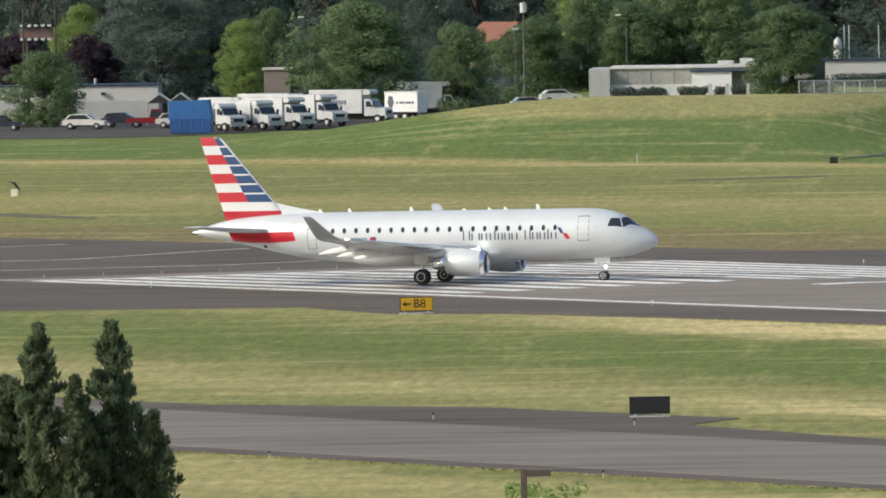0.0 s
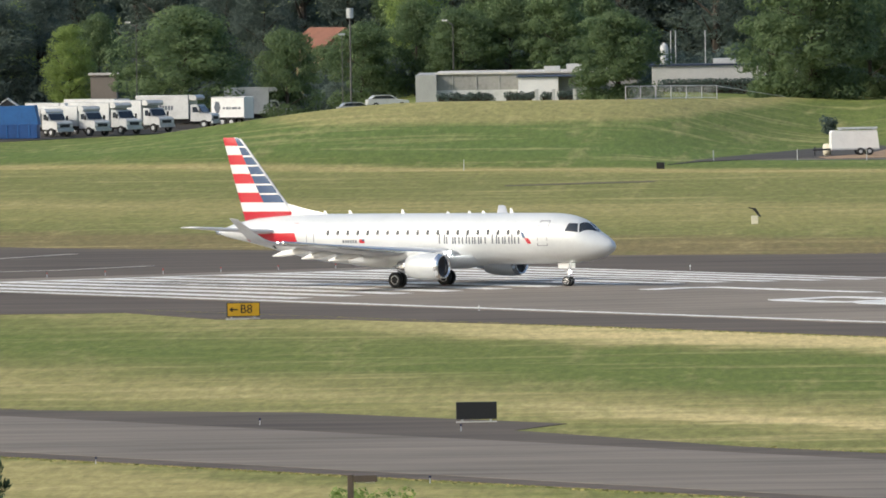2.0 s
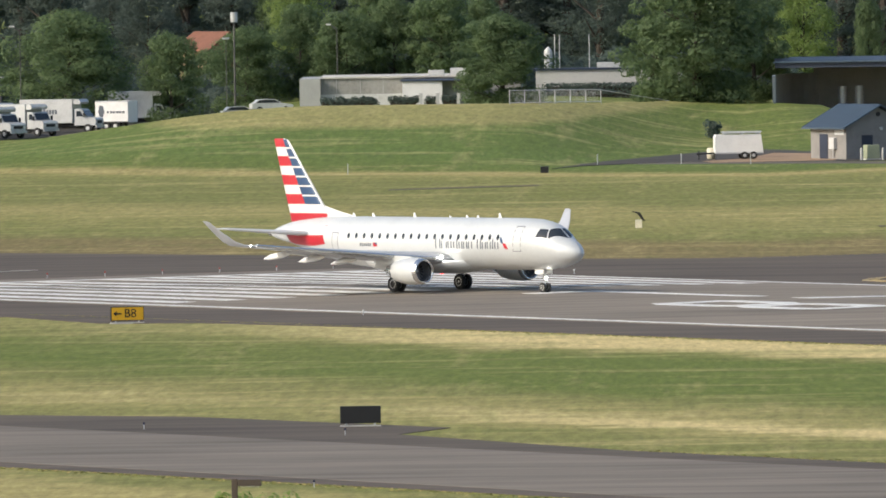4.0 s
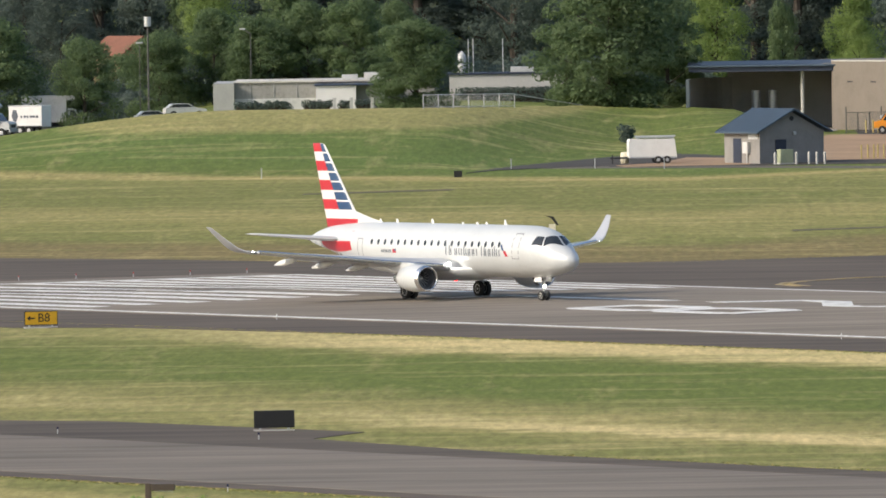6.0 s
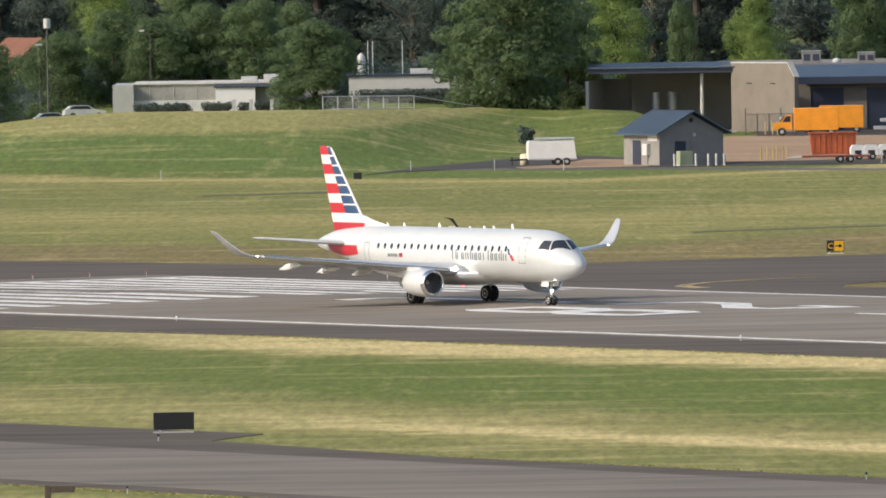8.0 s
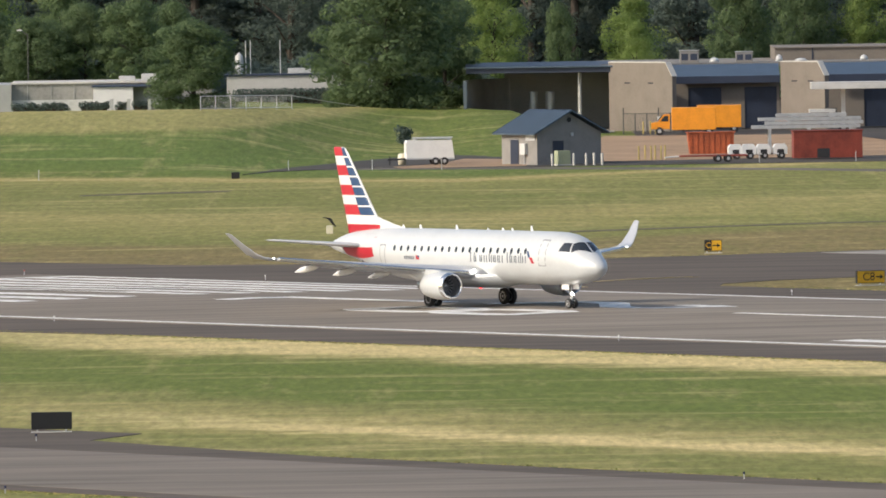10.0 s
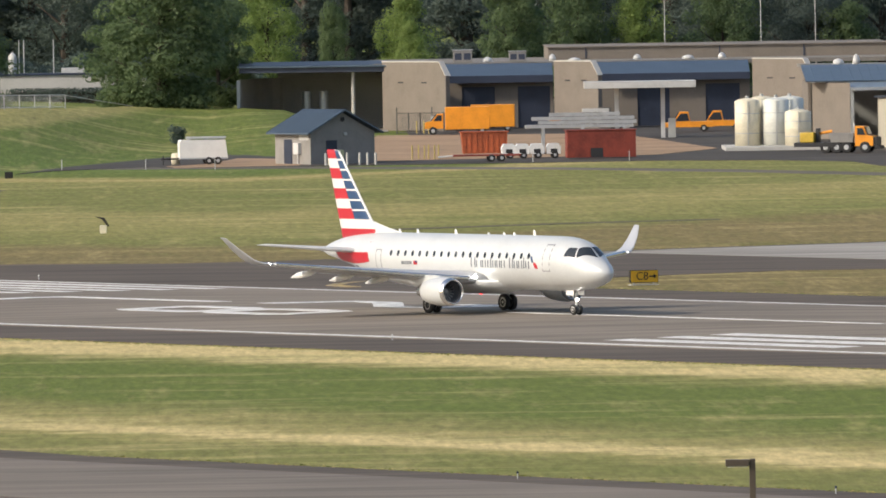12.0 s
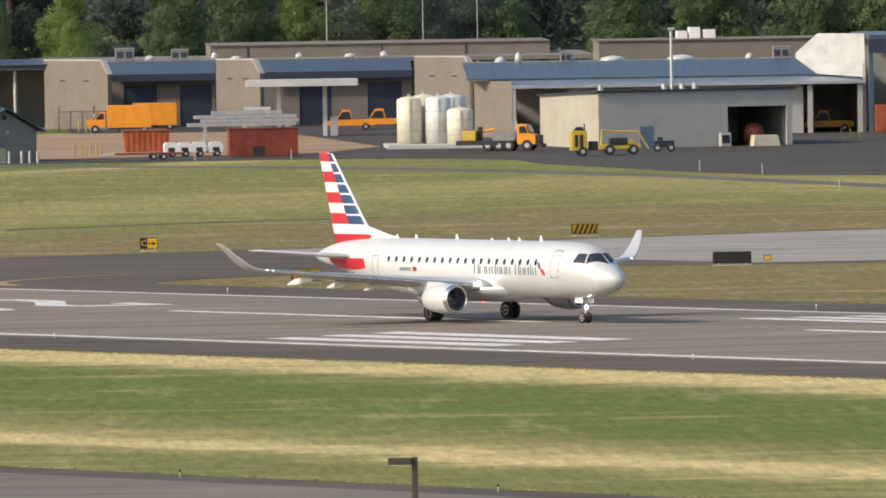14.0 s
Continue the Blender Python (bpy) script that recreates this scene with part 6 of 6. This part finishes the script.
def build_far_buildings():
    b = thing("pale_warehouse", Matrix(), "long pale rendered warehouse behind the car park", "building")
    part("wall", box(-140, -89.7, 1512, 1519, 0, 3.85), PALE_WALL, b)
    # a greyer sheet paints the shading on the wall's lower part
    part("base_band", box(-140, -89.66, 1511.9, 1512, 0, 2.3), GREY_METAL, b)
    part("coping", box(-140.1, -89.6, 1511.8, 1519.2, 3.85, 4.0), ROOF_DARK, b)
    part("flue", rod((-96.3, 1514, 3.9), (-96.3, 1514, 4.6), 0.14), GALV, b)
    part("lamp", box(-95.6, -95.1, 1511.6, 1511.9, 2.9, 3.2), DARK, b)
    b = thing("small_office", Matrix(), "small tan flat-roofed building among trees", "building")
    part("wall", box(-79.7, -77.0, 1530, 1533, 0, 5.0), TAN, b)
    part("roof", box(-79.9, -76.8, 1529.8, 1533.2, 5.0, 5.2), ROOF_PALE, b)
    b = thing("long_store", pose(0, 0, 0), "low weathered concrete store with a white annex", "building")
    g = 2.2
    part("end_wall", box(-44.3, -42.2, 1480, 1496, g, g + 3.05), GREY_METAL, b)
    part("front_wall", box(-42.2, -22.0, 1481, 1496, g, g + 3.05), WEATHERED, b)
    part("white_band", box(-42.2, -33.6, 1480.9, 1481, g, g + 1.45), VAN_WHITE, b)
    part("coping", box(-42.3, -21.9, 1480.8, 1496.2, g + 3.05, g + 3.2), ROOF_PALE, b)
    for x in (-40.6, -38.2, -35.9):
        part("joint", box(x - 0.04, x + 0.04, 1480.94, 1481, g, g + 3.0), GREY_METAL, b)
    a = part("annex", box(-33.8, -29.8, 1474, 1480.8, g, g + 2.75), WHITE_PAINT, b, "white painted annex")
    part("annex_wing", box(-29.8, -26.8, 1475.5, 1480.8, g, g + 2.7), GREY_METAL, b)
    part("annex_roof", box(-34.0, -26.6, 1473.8, 1480.8, g + 2.75, g + 2.87), ROOF_DARK, b)
    for x, w, h in ((-30.6, 1.6, 0.5), (-28.4, 1.5, 0.7)):
        part("roof_unit", box(x - w / 2, x + w / 2, 1484, 1486, g + 3.2, g + 3.2 + h, 0.04), VAN_WHITE, b)
    rng = np.random.default_rng(31)
    for x0, x1 in ((-42.0, -36.4), (-35.2, -32.2), (-31.6, -30.4), (-29.9, -28.2)):
        t = thing("hedge", Matrix(), "clipped dark hedge along the store wall", "hedge", "clipped hedges")
        z = g
        part("hedge_core", box(x0 + 0.2, x1 - 0.2, 1472.3, 1472.7, z - 0.2, z + 0.9), BARK, t)
        leaf_cloud("foliage", rng, [(x, 1472.5, z + 0.85 + rng.uniform(-.2, .2), 0.4, 0.4) for x in np.arange(x0 + 0.3, x1, 0.16)], 60, 0.2, LEAF_DARK, t)
    for x in (-31.9, -30.2, -28.1):
        t = thing("white_post", pose(x, 1471, g - 0.1), "white painted post at the store front", "post", "white posts")
        part("post", box(-0.16, 0.16, -0.15, 0.15, 0, 1.6, 0.03), VAN_WHITE, t)
        part("cap", box(-0.2, 0.2, -0.19, 0.19, 1.6, 1.68), VAN_WHITE, t)
    b = thing("plant_block", Matrix(), "pale flat-roofed plant building with a white stack", "building")
    part("wall", box(-21.2, -6.0, 1532, 1536, 0.5, 5.0), PALE_WALL, b)
    part("coping", box(-21.4, -5.8, 1531.8, 1536.2, 5.0, 5.2), ROOF_DARK, b)
    part("stack", lathe([(5.2, 0.42), (6.7, 0.45), (7.1, 0.38), (7.46, 0.05)], 16, "z", centre=(-19.9, 1534, 0)), VAN_WHITE, b, "white capped stack")
    for x in (-19.2, -18.7, -15.6):
        part("mast", rod((x, 1534, 5.1), (x, 1534, 8.7), 0.06), GALV, b)
    part("roof_unit", box(-14.8, -12.4, 1533, 1535, 5.2, 5.75, 0.05), VAN_WHITE, b)
    t = thing("hedge", Matrix(), "dark hedge along the plant building", "hedge", "clipped hedges")
    part("hedge_core", box(-20.0, -6.0, 1530.1, 1530.5, 0.5, 3.3), BARK, t)
    leaf_cloud("foliage", np.random.default_rng(32), [(x, 1530.3, z, 0.5, 0.45) for x in np.arange(-20.2, -6.0, 0.32) for z in (1.9, 2.7, 3.3)], 50, 0.24, LEAF_DARK, t)
    b = thing("red_roofed_house", pose(-57.5, 1604, 0.6, 0, 0, 35), "house with a terracotta tiled gable roof among trees", "house")
    part("wall", prism([(-2.2, 0), (2.2, 0), (2.2, 6.4), (0, 7.9), (-2.2, 6.4)], (-3, 3)), surface("ochre_wall", (0.29, 0.21, 0.125), 0.85), b)
    for s in (-1, 1):
        part("roof", loft([[(s * 2.7, y, 6.1), (0, y, 8.0), (0, y, 8.2), (s * 2.7, y, 6.3)] for y in (-3.6, 3.6)]), TERRACOTTA, b)
    # chain-link fence on the bank
    fy = lambda q: bank_foot(q) + 119.0
    fz = lambda q: ground_height(q, fy(q))
    f = thing("chain_link_fence", Matrix(), "galvanised chain-link fence along the grass bank", "fence")
    for k in range(7):
        x = -21.8 + 1.4 * k
        part("post", rod((x, fy(x), fz(x) - 0.1), (x, fy(x), fz(x) + 1.35), 0.05), GALV, f)
    x, n = -21.8, 6
    for z in (1.3, 0.12):
        for k in range(n):
            xa, xb = -21.8 + 1.4 * k, -21.8 + 1.4 * (k + 1)
            part("rail", rod((xa, fy(xa), fz(xa) + z), (xb, fy(xb), fz(xb) + z), 0.035, n=8), GALV, f)
    part("rail", rod((-13.4, fy(-13.4), fz(-13.4) + 1.25), (-7.0, fy(-7.0), fz(-7.0) + 0.1), 0.035, n=8), GALV, f)
    bm = bmesh.new()
    for k in range(60):
        xa = -21.8 + 0.14 * k
        z = fz(xa)
        for d in (-1, 1):
            if -21.8 <= xa + 0.5 * d <= -13.4:
                rod((xa, fy(xa), z + 0.1), (xa + 0.5 * d, fy(xa), z + 1.28), 0.006, n=4, bm=bm)
    part("mesh_wire", bm, GALV, f)["kind"] = "stuff"
    # lamp and power poles among the trees
    for x, y, top, kind in ((-51.5, 1500, 11.8, "pot"), (-52.0, 1490, 9.3, "lamp"), (-102.7, 1500, 14.0, "pole"), (-99.4, 1500, 14.0, "pole"), (-9.6, 1540, 8.6, "lamp"), (-41.0, 1500, 10.0, "arm"), (-73.3, 1498, 10.3, "arm"), (47.5, 1510, 13.5, "mast"), (57.4, 1510, 13.5, "mast"), (63.0, 1510, 13.5, "mast")):
        z = ground_height(x, y)
        t = thing("mast" if kind == "mast" else "street_lamp" if kind != "pole" else "utility_pole", pose(x, y, z), "thin pale mast behind the works building" if kind == "mast" else "tall grey lamp pole among the trees" if kind != "pole" else "weathered utility pole among the trees", "pole", "poles beyond the airfield")
        r = {"arm": 0.055, "mast": 0.06, "lamp": 0.045}.get(kind, 0.10)
        part("pole", rod((0, 0, 0), (0, 0, top - z), r, r * 0.8, 10), {"pole": BARK, "mast": PALE_WALL}.get(kind, POLE_GREY), t)
        if kind == "pot":
            part("transformer", rod((0, -0.1, top - z - 0.9), (0, -0.1, top - z + 0.1), 0.36, n=16), GALV, t)
        elif kind == "lamp":
            part("lamp_head", box(-0.35, 0.35, -0.15, 0.15, top - z - 0.05, top - z + 0.15, 0.05), GALV, t)
        elif kind == "arm":
            part("arm", rod((0, 0, top - z), (-0.7, 0, top - z + 0.5), 0.06), POLE_GREY, t)
            part("lamp_head", box(-1.1, -0.55, -0.15, 0.15, top - z + 0.42, top - z + 0.58, 0.04), VAN_WHITE, t)
    t = thing("rooftop_sign", pose(-101.6, 1503, 0.4), "rust-brown billboard frame with white lamps", "billboard")
    part("board", box(-1.7, 1.7, 0, 0.3, 8.6, 9.6), surface("brown_board", (0.13, 0.08, 0.07), 0.7), t)
    part("post", rod((-0.9, 0.15, 0), (-0.9, 0.15, 8.7), 0.18), BARK, t)
    for k in range(5):
        for z in (8.35, 9.75):
            part("lamp", box(-1.6 + 0.7 * k, -1.2 + 0.7 * k, -0.4, 0.0, z, z + 0.25, 0.03), VAN_WHITE, t)


build_trees()
build_truck_yard()
build_works()
build_silos()
build_yard()
build_yard_fence()
build_kiosk()
build_far_buildings()


# ---------------------------------------------------------------- airfield fittings
SIGN_YELLOW = surface("sign_yellow", (0.66, 0.37, 0.015), 0.5, 0.0, 0.08, 1.5, 9.0, 0.0)
SIGN_BLACK = surface("sign_black", (0.012, 0.012, 0.012), 0.5, 0.0, 0.2, 1.5, 9.0, 0.0)


def sign(m, w, h, face, label, words="", arrow=0):
    """A low taxiway sign on short legs that faces the camera."""
    t = thing("airfield_sign", m, label, "sign", "airfield signs")
    part("case", box(-w / 2, w / 2, -0.12, 0.12, 0.15, h, 0.02), SIGN_BLACK, t)
    part("panel", box(-w / 2 + 0.04, w / 2 - 0.04, -0.135, -0.115, 0.19, h - 0.04), face, t)
    for x in (-w * 0.35, w * 0.35):
        part("leg", rod((x, 0, 0), (x, 0, 0.2), 0.05), GALV, t)
    part("base", box(-w / 2, w / 2, -0.2, 0.2, -0.05, 0.05), PALE_WALL, t)
    if words:
        text_mesh("lettering", words, 0.72, SIGN_BLACK, t, pose(0.16 * (1 if arrow < 0 else -1), -0.14, (h + 0.15) / 2, 90, 0, 0), 0.006)
    if arrow:
        c, z = arrow * (w / 2 - 0.42), (h + 0.15) / 2
        part("arrow", box(c - 0.22, c + 0.22, -0.15, -0.136, z - 0.04, z + 0.04), SIGN_BLACK, t)
        part("arrow_head", prism([(c + arrow * 0.30, z), (c + arrow * 0.08, z + 0.15), (c + arrow * 0.08, z - 0.15)], (-0.15, -0.136)), SIGN_BLACK, t)
    return t


def build_fittings():
    sign(pose(-36.4, 868, 0.03, 0, 0, 15), 2.0, 0.98, SIGN_YELLOW, "yellow taxiway sign with black letters and arrow", "B8", -1)
    sign(pose(27.5, 924, 0.0, 0, 0, 24), 1.95, 0.95, SIGN_YELLOW, "yellow taxiway sign with black letters and arrow", "C8", 1)
    s = sign(pose(19.2, 1005, 0.0, 0, 0, 0), 1.2, 0.92, SIGN_YELLOW, "yellow and black taxiway sign with arrow", "", 1)
    part("dark_panel", box(-0.56, -0.1, -0.142, -0.13, 0.2, 0.88), SIGN_BLACK, s)
    text_mesh("letter", "C", 0.55, SIGN_YELLOW, s, pose(-0.33, -0.146, 0.53, 90, 0, 0), 0.004)
    sign(pose(-18.4, 704, 0.03, 0, 0, 4), 1.95, 0.98, SIGN_BLACK, "back of a black airfield sign beside the taxiway")
    sign(pose(55.8, 948, 0.0, 0, 0, -2), 2.5, 0.9, SIGN_BLACK, "back of a black airfield sign on the grass")
    h = sign(pose(50.1, 1026, 0.0, 0, 0, 16), 1.9, 0.85, SIGN_YELLOW, "yellow and black diagonally striped end sign")
    for k in range(5):
        x = -0.88 + 0.36 * k
        part("hatch", prism([(x, 0.2), (x + 0.17, 0.2), (min(0.91, x + 0.47), 0.8), (min(0.9, x + 0.30), 0.8)], (-0.146, -0.136)), SIGN_BLACK, h)
    small = sign(pose(58.4, 953, 0.0), 0.5, 0.5, SIGN_YELLOW, "small orange marker sign on the grass")
    # windcock-like marker light in the far grass
    t = thing("approach_light", pose(-7.5, 1074, 0.0), "small pale box light with a dark hood in the grass", "light")
    part("box", box(-0.25, 0.25, -0.25, 0.25, 0, 0.6, 0.04), CREAM, t)
    part("hood", prism([(-0.6, 1.25), (-0.1, 1.05), (0.3, 0.55), (0.5, 0.5), (0.1, 1.15)], (-0.08, 0.08)), SIGN_BLACK, t)
    t = thing("marker_board", pose(-82.2, 1187, 0.0), "small pale box light with a dark hood in the grass", "light")
    part("box", box(-0.28, 0.28, -0.25, 0.25, 0, 0.6, 0.04), CREAM, t)
    part("hood", prism([(-0.6, 1.25), (-0.1, 1.05), (0.3, 0.55), (0.5, 0.5), (0.1, 1.15)], (-0.08, 0.08)), SIGN_BLACK, t)
    t = thing("equipment_box", pose(-16.9, 1267, 0.0), "small black equipment box in the grass", "box")
    part("body", box(-0.35, 0.35, -0.3, 0.3, 0, 0.5, 0.04), SIGN_BLACK, t)
    part("lid", box(-0.38, 0.38, -0.33, 0.33, 0.5, 0.56), SIGN_BLACK, t)
    # runway and taxiway edge lights
    def edge_light(x, y, z, glass, label):
        t = thing("edge_light", pose(x, y, z), label, "light", "airfield edge lights")
        part("stem", rod((0, 0, 0), (0, 0, 0.22), 0.025, n=8), GALV, t)
        part("globe", lathe([(0.22, 0.045), (0.29, 0.05), (0.33, 0.02)], 10, "z"), glass, t)
    blue_glass = surface("blue_lens", (0.020, 0.026, 0.07), 0.2)
    for u, v in ((222, -127), (236.5, -124.5), (255, -155), (285, -155.5), (300, -127), (196, -155), (324, -127), (345, -128)):
        edge_light(*rw(u, v), 0.03, blue_glass, "small taxiway edge light on a stem")
    for k in range(9):
        for v in (VC - 26.6, VC + 26.6):
            edge_light(*rw(20 + 61 * k, v), 0.04, LAMP_GLASS, "small clear runway edge light on a stem")
    for k in range(11):
        edge_light(*rw(-6.5, -22 + 4.4 * k), 0.04, surface("red_lens_%d" % k, (0.35, 0.03, 0.02), 0.3) if k == 0 else bpy.data.materials["red_lens_0"], "small red runway end light on a stem")
    for x, y in ((-12.6, 1296), (-5.2, 1294), (0.9, 1290), (-34.0, 1272), (29.0, 1298), (37.5, 1297), (69.4, 1223), (73.7, 1208), (76.2, 1150)):
        t = thing("marker_post", pose(x, y, 0.0), "thin white marker post by the road", "post", "white marker posts")
        part("post", rod((0, 0, 0), (0, 0, 0.85), 0.04, n=8), GALV, t)
        part("cap", rod((0, 0, 0.85), (0, 0, 0.93), 0.055, n=8), PALE_WALL, t)


# ---------------------------------------------------------------- foreground
RUST = surface("brown_painted_steel", (0.085, 0.065, 0.05), 0.6, 0.2, 0.15, 2.0, 14.0, 0.1)


def lamp_post(x, y, top, arm):
    t = thing("lamp_post", pose(x, y, 0.0), "brown square lamp post with a flat box head", "lamp post", "car park lamp posts")
    part("post", box(-0.10, 0.10, -0.10, 0.10, 0, top, 0.02), RUST, t)
    part("arm", box(min(0, arm * 0.4), max(0, arm * 0.4), -0.05, 0.05, top - 0.2, top - 0.08), RUST, t)
    head = part("lamp_head", box(min(arm * 0.12, arm * 0.92), max(arm * 0.12, arm * 0.92), -0.22, 0.22, top - 0.24, top - 0.02, 0.02), RUST, t)
    part("lens", box(min(arm * 0.2, arm * 0.85), max(arm * 0.2, arm * 0.85), -0.17, 0.17, top - 0.27, top - 0.24), LAMP_GLASS, head)
    part("foot", box(-0.25, 0.25, -0.25, 0.25, 0, 0.12, 0.02), PALE_WALL, t)


def cedar(x, y, tops, seed):
    """A slender cedar with ragged upswept sprays; tops are rows of dx, dy, height, width."""
    rng = np.random.default_rng(seed)
    t = thing("cedar_tree", pose(x, y, 0), "dark green cedar with ragged pointed tips", "tree", "cedars before the airfield")
    bm, blobs = bmesh.new(), []
    for dx, dy, h, w in tops:
        rod((dx * 0.2, dy * 0.2, -0.2), (dx, dy, h * 0.6), 0.16, 0.09, 9, bm)
        rod((dx, dy, h * 0.6), (dx, dy, h - 0.15), 0.09, 0.012, 8, bm)
        z = 3.0
        while z < h - 0.05:
            s = (h - z) / h
            r = 0.5 * w * min(1.0, (3.3 * s) ** 0.92 + 0.05)
            n = 6 if z < h - 4.5 else 5
            for k in range(n):
                a = rng.uniform(0, 2 * math.pi)
                L = r * rng.uniform(0.35, 1.2)
                if z > h - 5.0:
                    rod((dx, dy, z - 0.12), (dx + L * math.cos(a), dy + L * math.sin(a), z + L * 0.35), 0.02, 0.004, 4, bm)
                for q in (0.35, 0.6, 0.82, 1.0):
                    size = (0.07 + 0.09 * min(1, r)) * (1.25 - 0.55 * q) * rng.uniform(0.6, 1.25)
                    blobs.append((dx + q * L * math.cos(a), dy + q * L * math.sin(a), z + q * L * 0.38, size, size * 1.15))
            z += 0.5 if z < h - 4.5 else 0.17
    part("trunk", bm, BARK, t)
    hi = [b for b in blobs if b[2] > 10.5]
    lo = [b[:3] + (b[3] * 2.2, b[4] * 2.2) for b in blobs if b[2] <= 10.5]
    leaf_cloud("crown", rng, hi, 20, 0.11, LEAF_CEDAR, t, 0.2, True)
    leaf_cloud("lower_crown", rng, lo, 24, 0.24, LEAF_CEDAR, t, 0.2, True)


def build_foreground():
    lamp_post(-16.7, 480, 7.0, 0.95)
    lamp_post(17.75, 480, 7.3, -0.95)
    cedar(-22.4, 330, [(0.0, 0, 16.72, 2.8), (-0.75, 0.4, 15.6, 2.2), (0.85, -0.4, 15.5, 2.0), (-1.4, -0.3, 15.4, 2.2)], 41)
    cedar(-20.8, 331, [(0.02, 0, 16.72, 3.0), (0.95, -0.5, 14.7, 2.4), (-0.6, -0.5, 15.1, 2.2), (0.75, 0.3, 14.6, 2.4)], 42)
    rng = np.random.default_rng(43)
    b = thing("bush", pose(-16.4, 486, 0), "light green leafy bush behind the lamp post", "bush")
    part("stem", rod((0, 0, -0.1), (0, 0, 5.4), 0.12, 0.04), BARK, b)
    leaf_cloud("crown", rng, [(rng.normal() * 0.65, rng.normal() * 0.65, 6.15 - abs(rng.normal()) * 1.5, 0.32, 0.26) for _ in range(70)], 46, 0.13, LEAF_LIGHT, b)


build_fittings()
build_foreground()


# ---------------------------------------------------------------- motion
PLANE_ROWS = [  # seconds, x, y, z, heading
    (0.0, -37.60, 924.0, 0.170, -13.5), (0.5, -34.77, 922.7, 0.195, -18.5), (1.0, -32.12, 922.7, 0.222, -23.4), (1.5, -29.68, 922.2, 0.247, -28.4),
    (2.0, -27.33, 920.9, 0.267, -33.2), (2.5, -25.21, 920.3, 0.287, -37.4), (3.0, -23.16, 919.0, 0.300, -41.6), (5.5, -14.54, 908.3, 0.318, -55.8),
    (6.0, -12.95, 906.0, 0.319, -56.5), (6.5, -11.31, 903.7, 0.320, -56.8), (7.0, -9.70, 901.4, 0.321, -57.0), (7.5, -8.00, 899.0, 0.323, -57.2),
    (10.0, 2.24, 884.8, 0.334, -57.3), (10.5, 5.08, 881.2, 0.339, -57.3), (11.0, 8.14, 876.3, 0.339, -57.2), (11.5, 11.65, 870.7, 0.338, -57.2),
    (12.0, 15.50, 864.8, 0.338, -57.2), (12.5, 19.65, 858.9, 0.341, -57.2), (13.0, 24.20, 852.0, 0.343, -57.2), (13.5, 29.14, 844.2, 0.342, -57.2),
    (14.0, 34.35, 836.5, 0.344, -57.2),
]

BANK = ((0.0, 3.0, 5.5, 7.5, 11.0, 14.0), (0.0, 0.0, 0.0, 0.0, 0.0, -0.1))   # seconds, degrees of lean to starboard


def motions():
    walk(AIRLINER, [(t, pose(x, y, z, float(np.interp(t, BANK[0], BANK[1])), -0.45 * max(0.0, 1 - t / 5.0), h)) for t, x, y, z, h in PLANE_ROWS])
    ts = [r[0] for r in PLANE_ROWS]
    for hub, radius in WHEELS:
        home, turn, rows, last = hub.matrix_basis.copy(), 0.0, [], None
        for k in range(14 * FPS + 1):
            t = k / FPS
            p = [float(np.interp(t, ts, [r[i] for r in PLANE_ROWS])) for i in (1, 2)]
            if last:
                turn += min(80.0, math.degrees(math.dist(p, last) / radius))
            last = p
            rows.append((t, home @ pose(0, 0, 0, 0, turn % 360, 0)))
        walk(hub, rows)


motions()
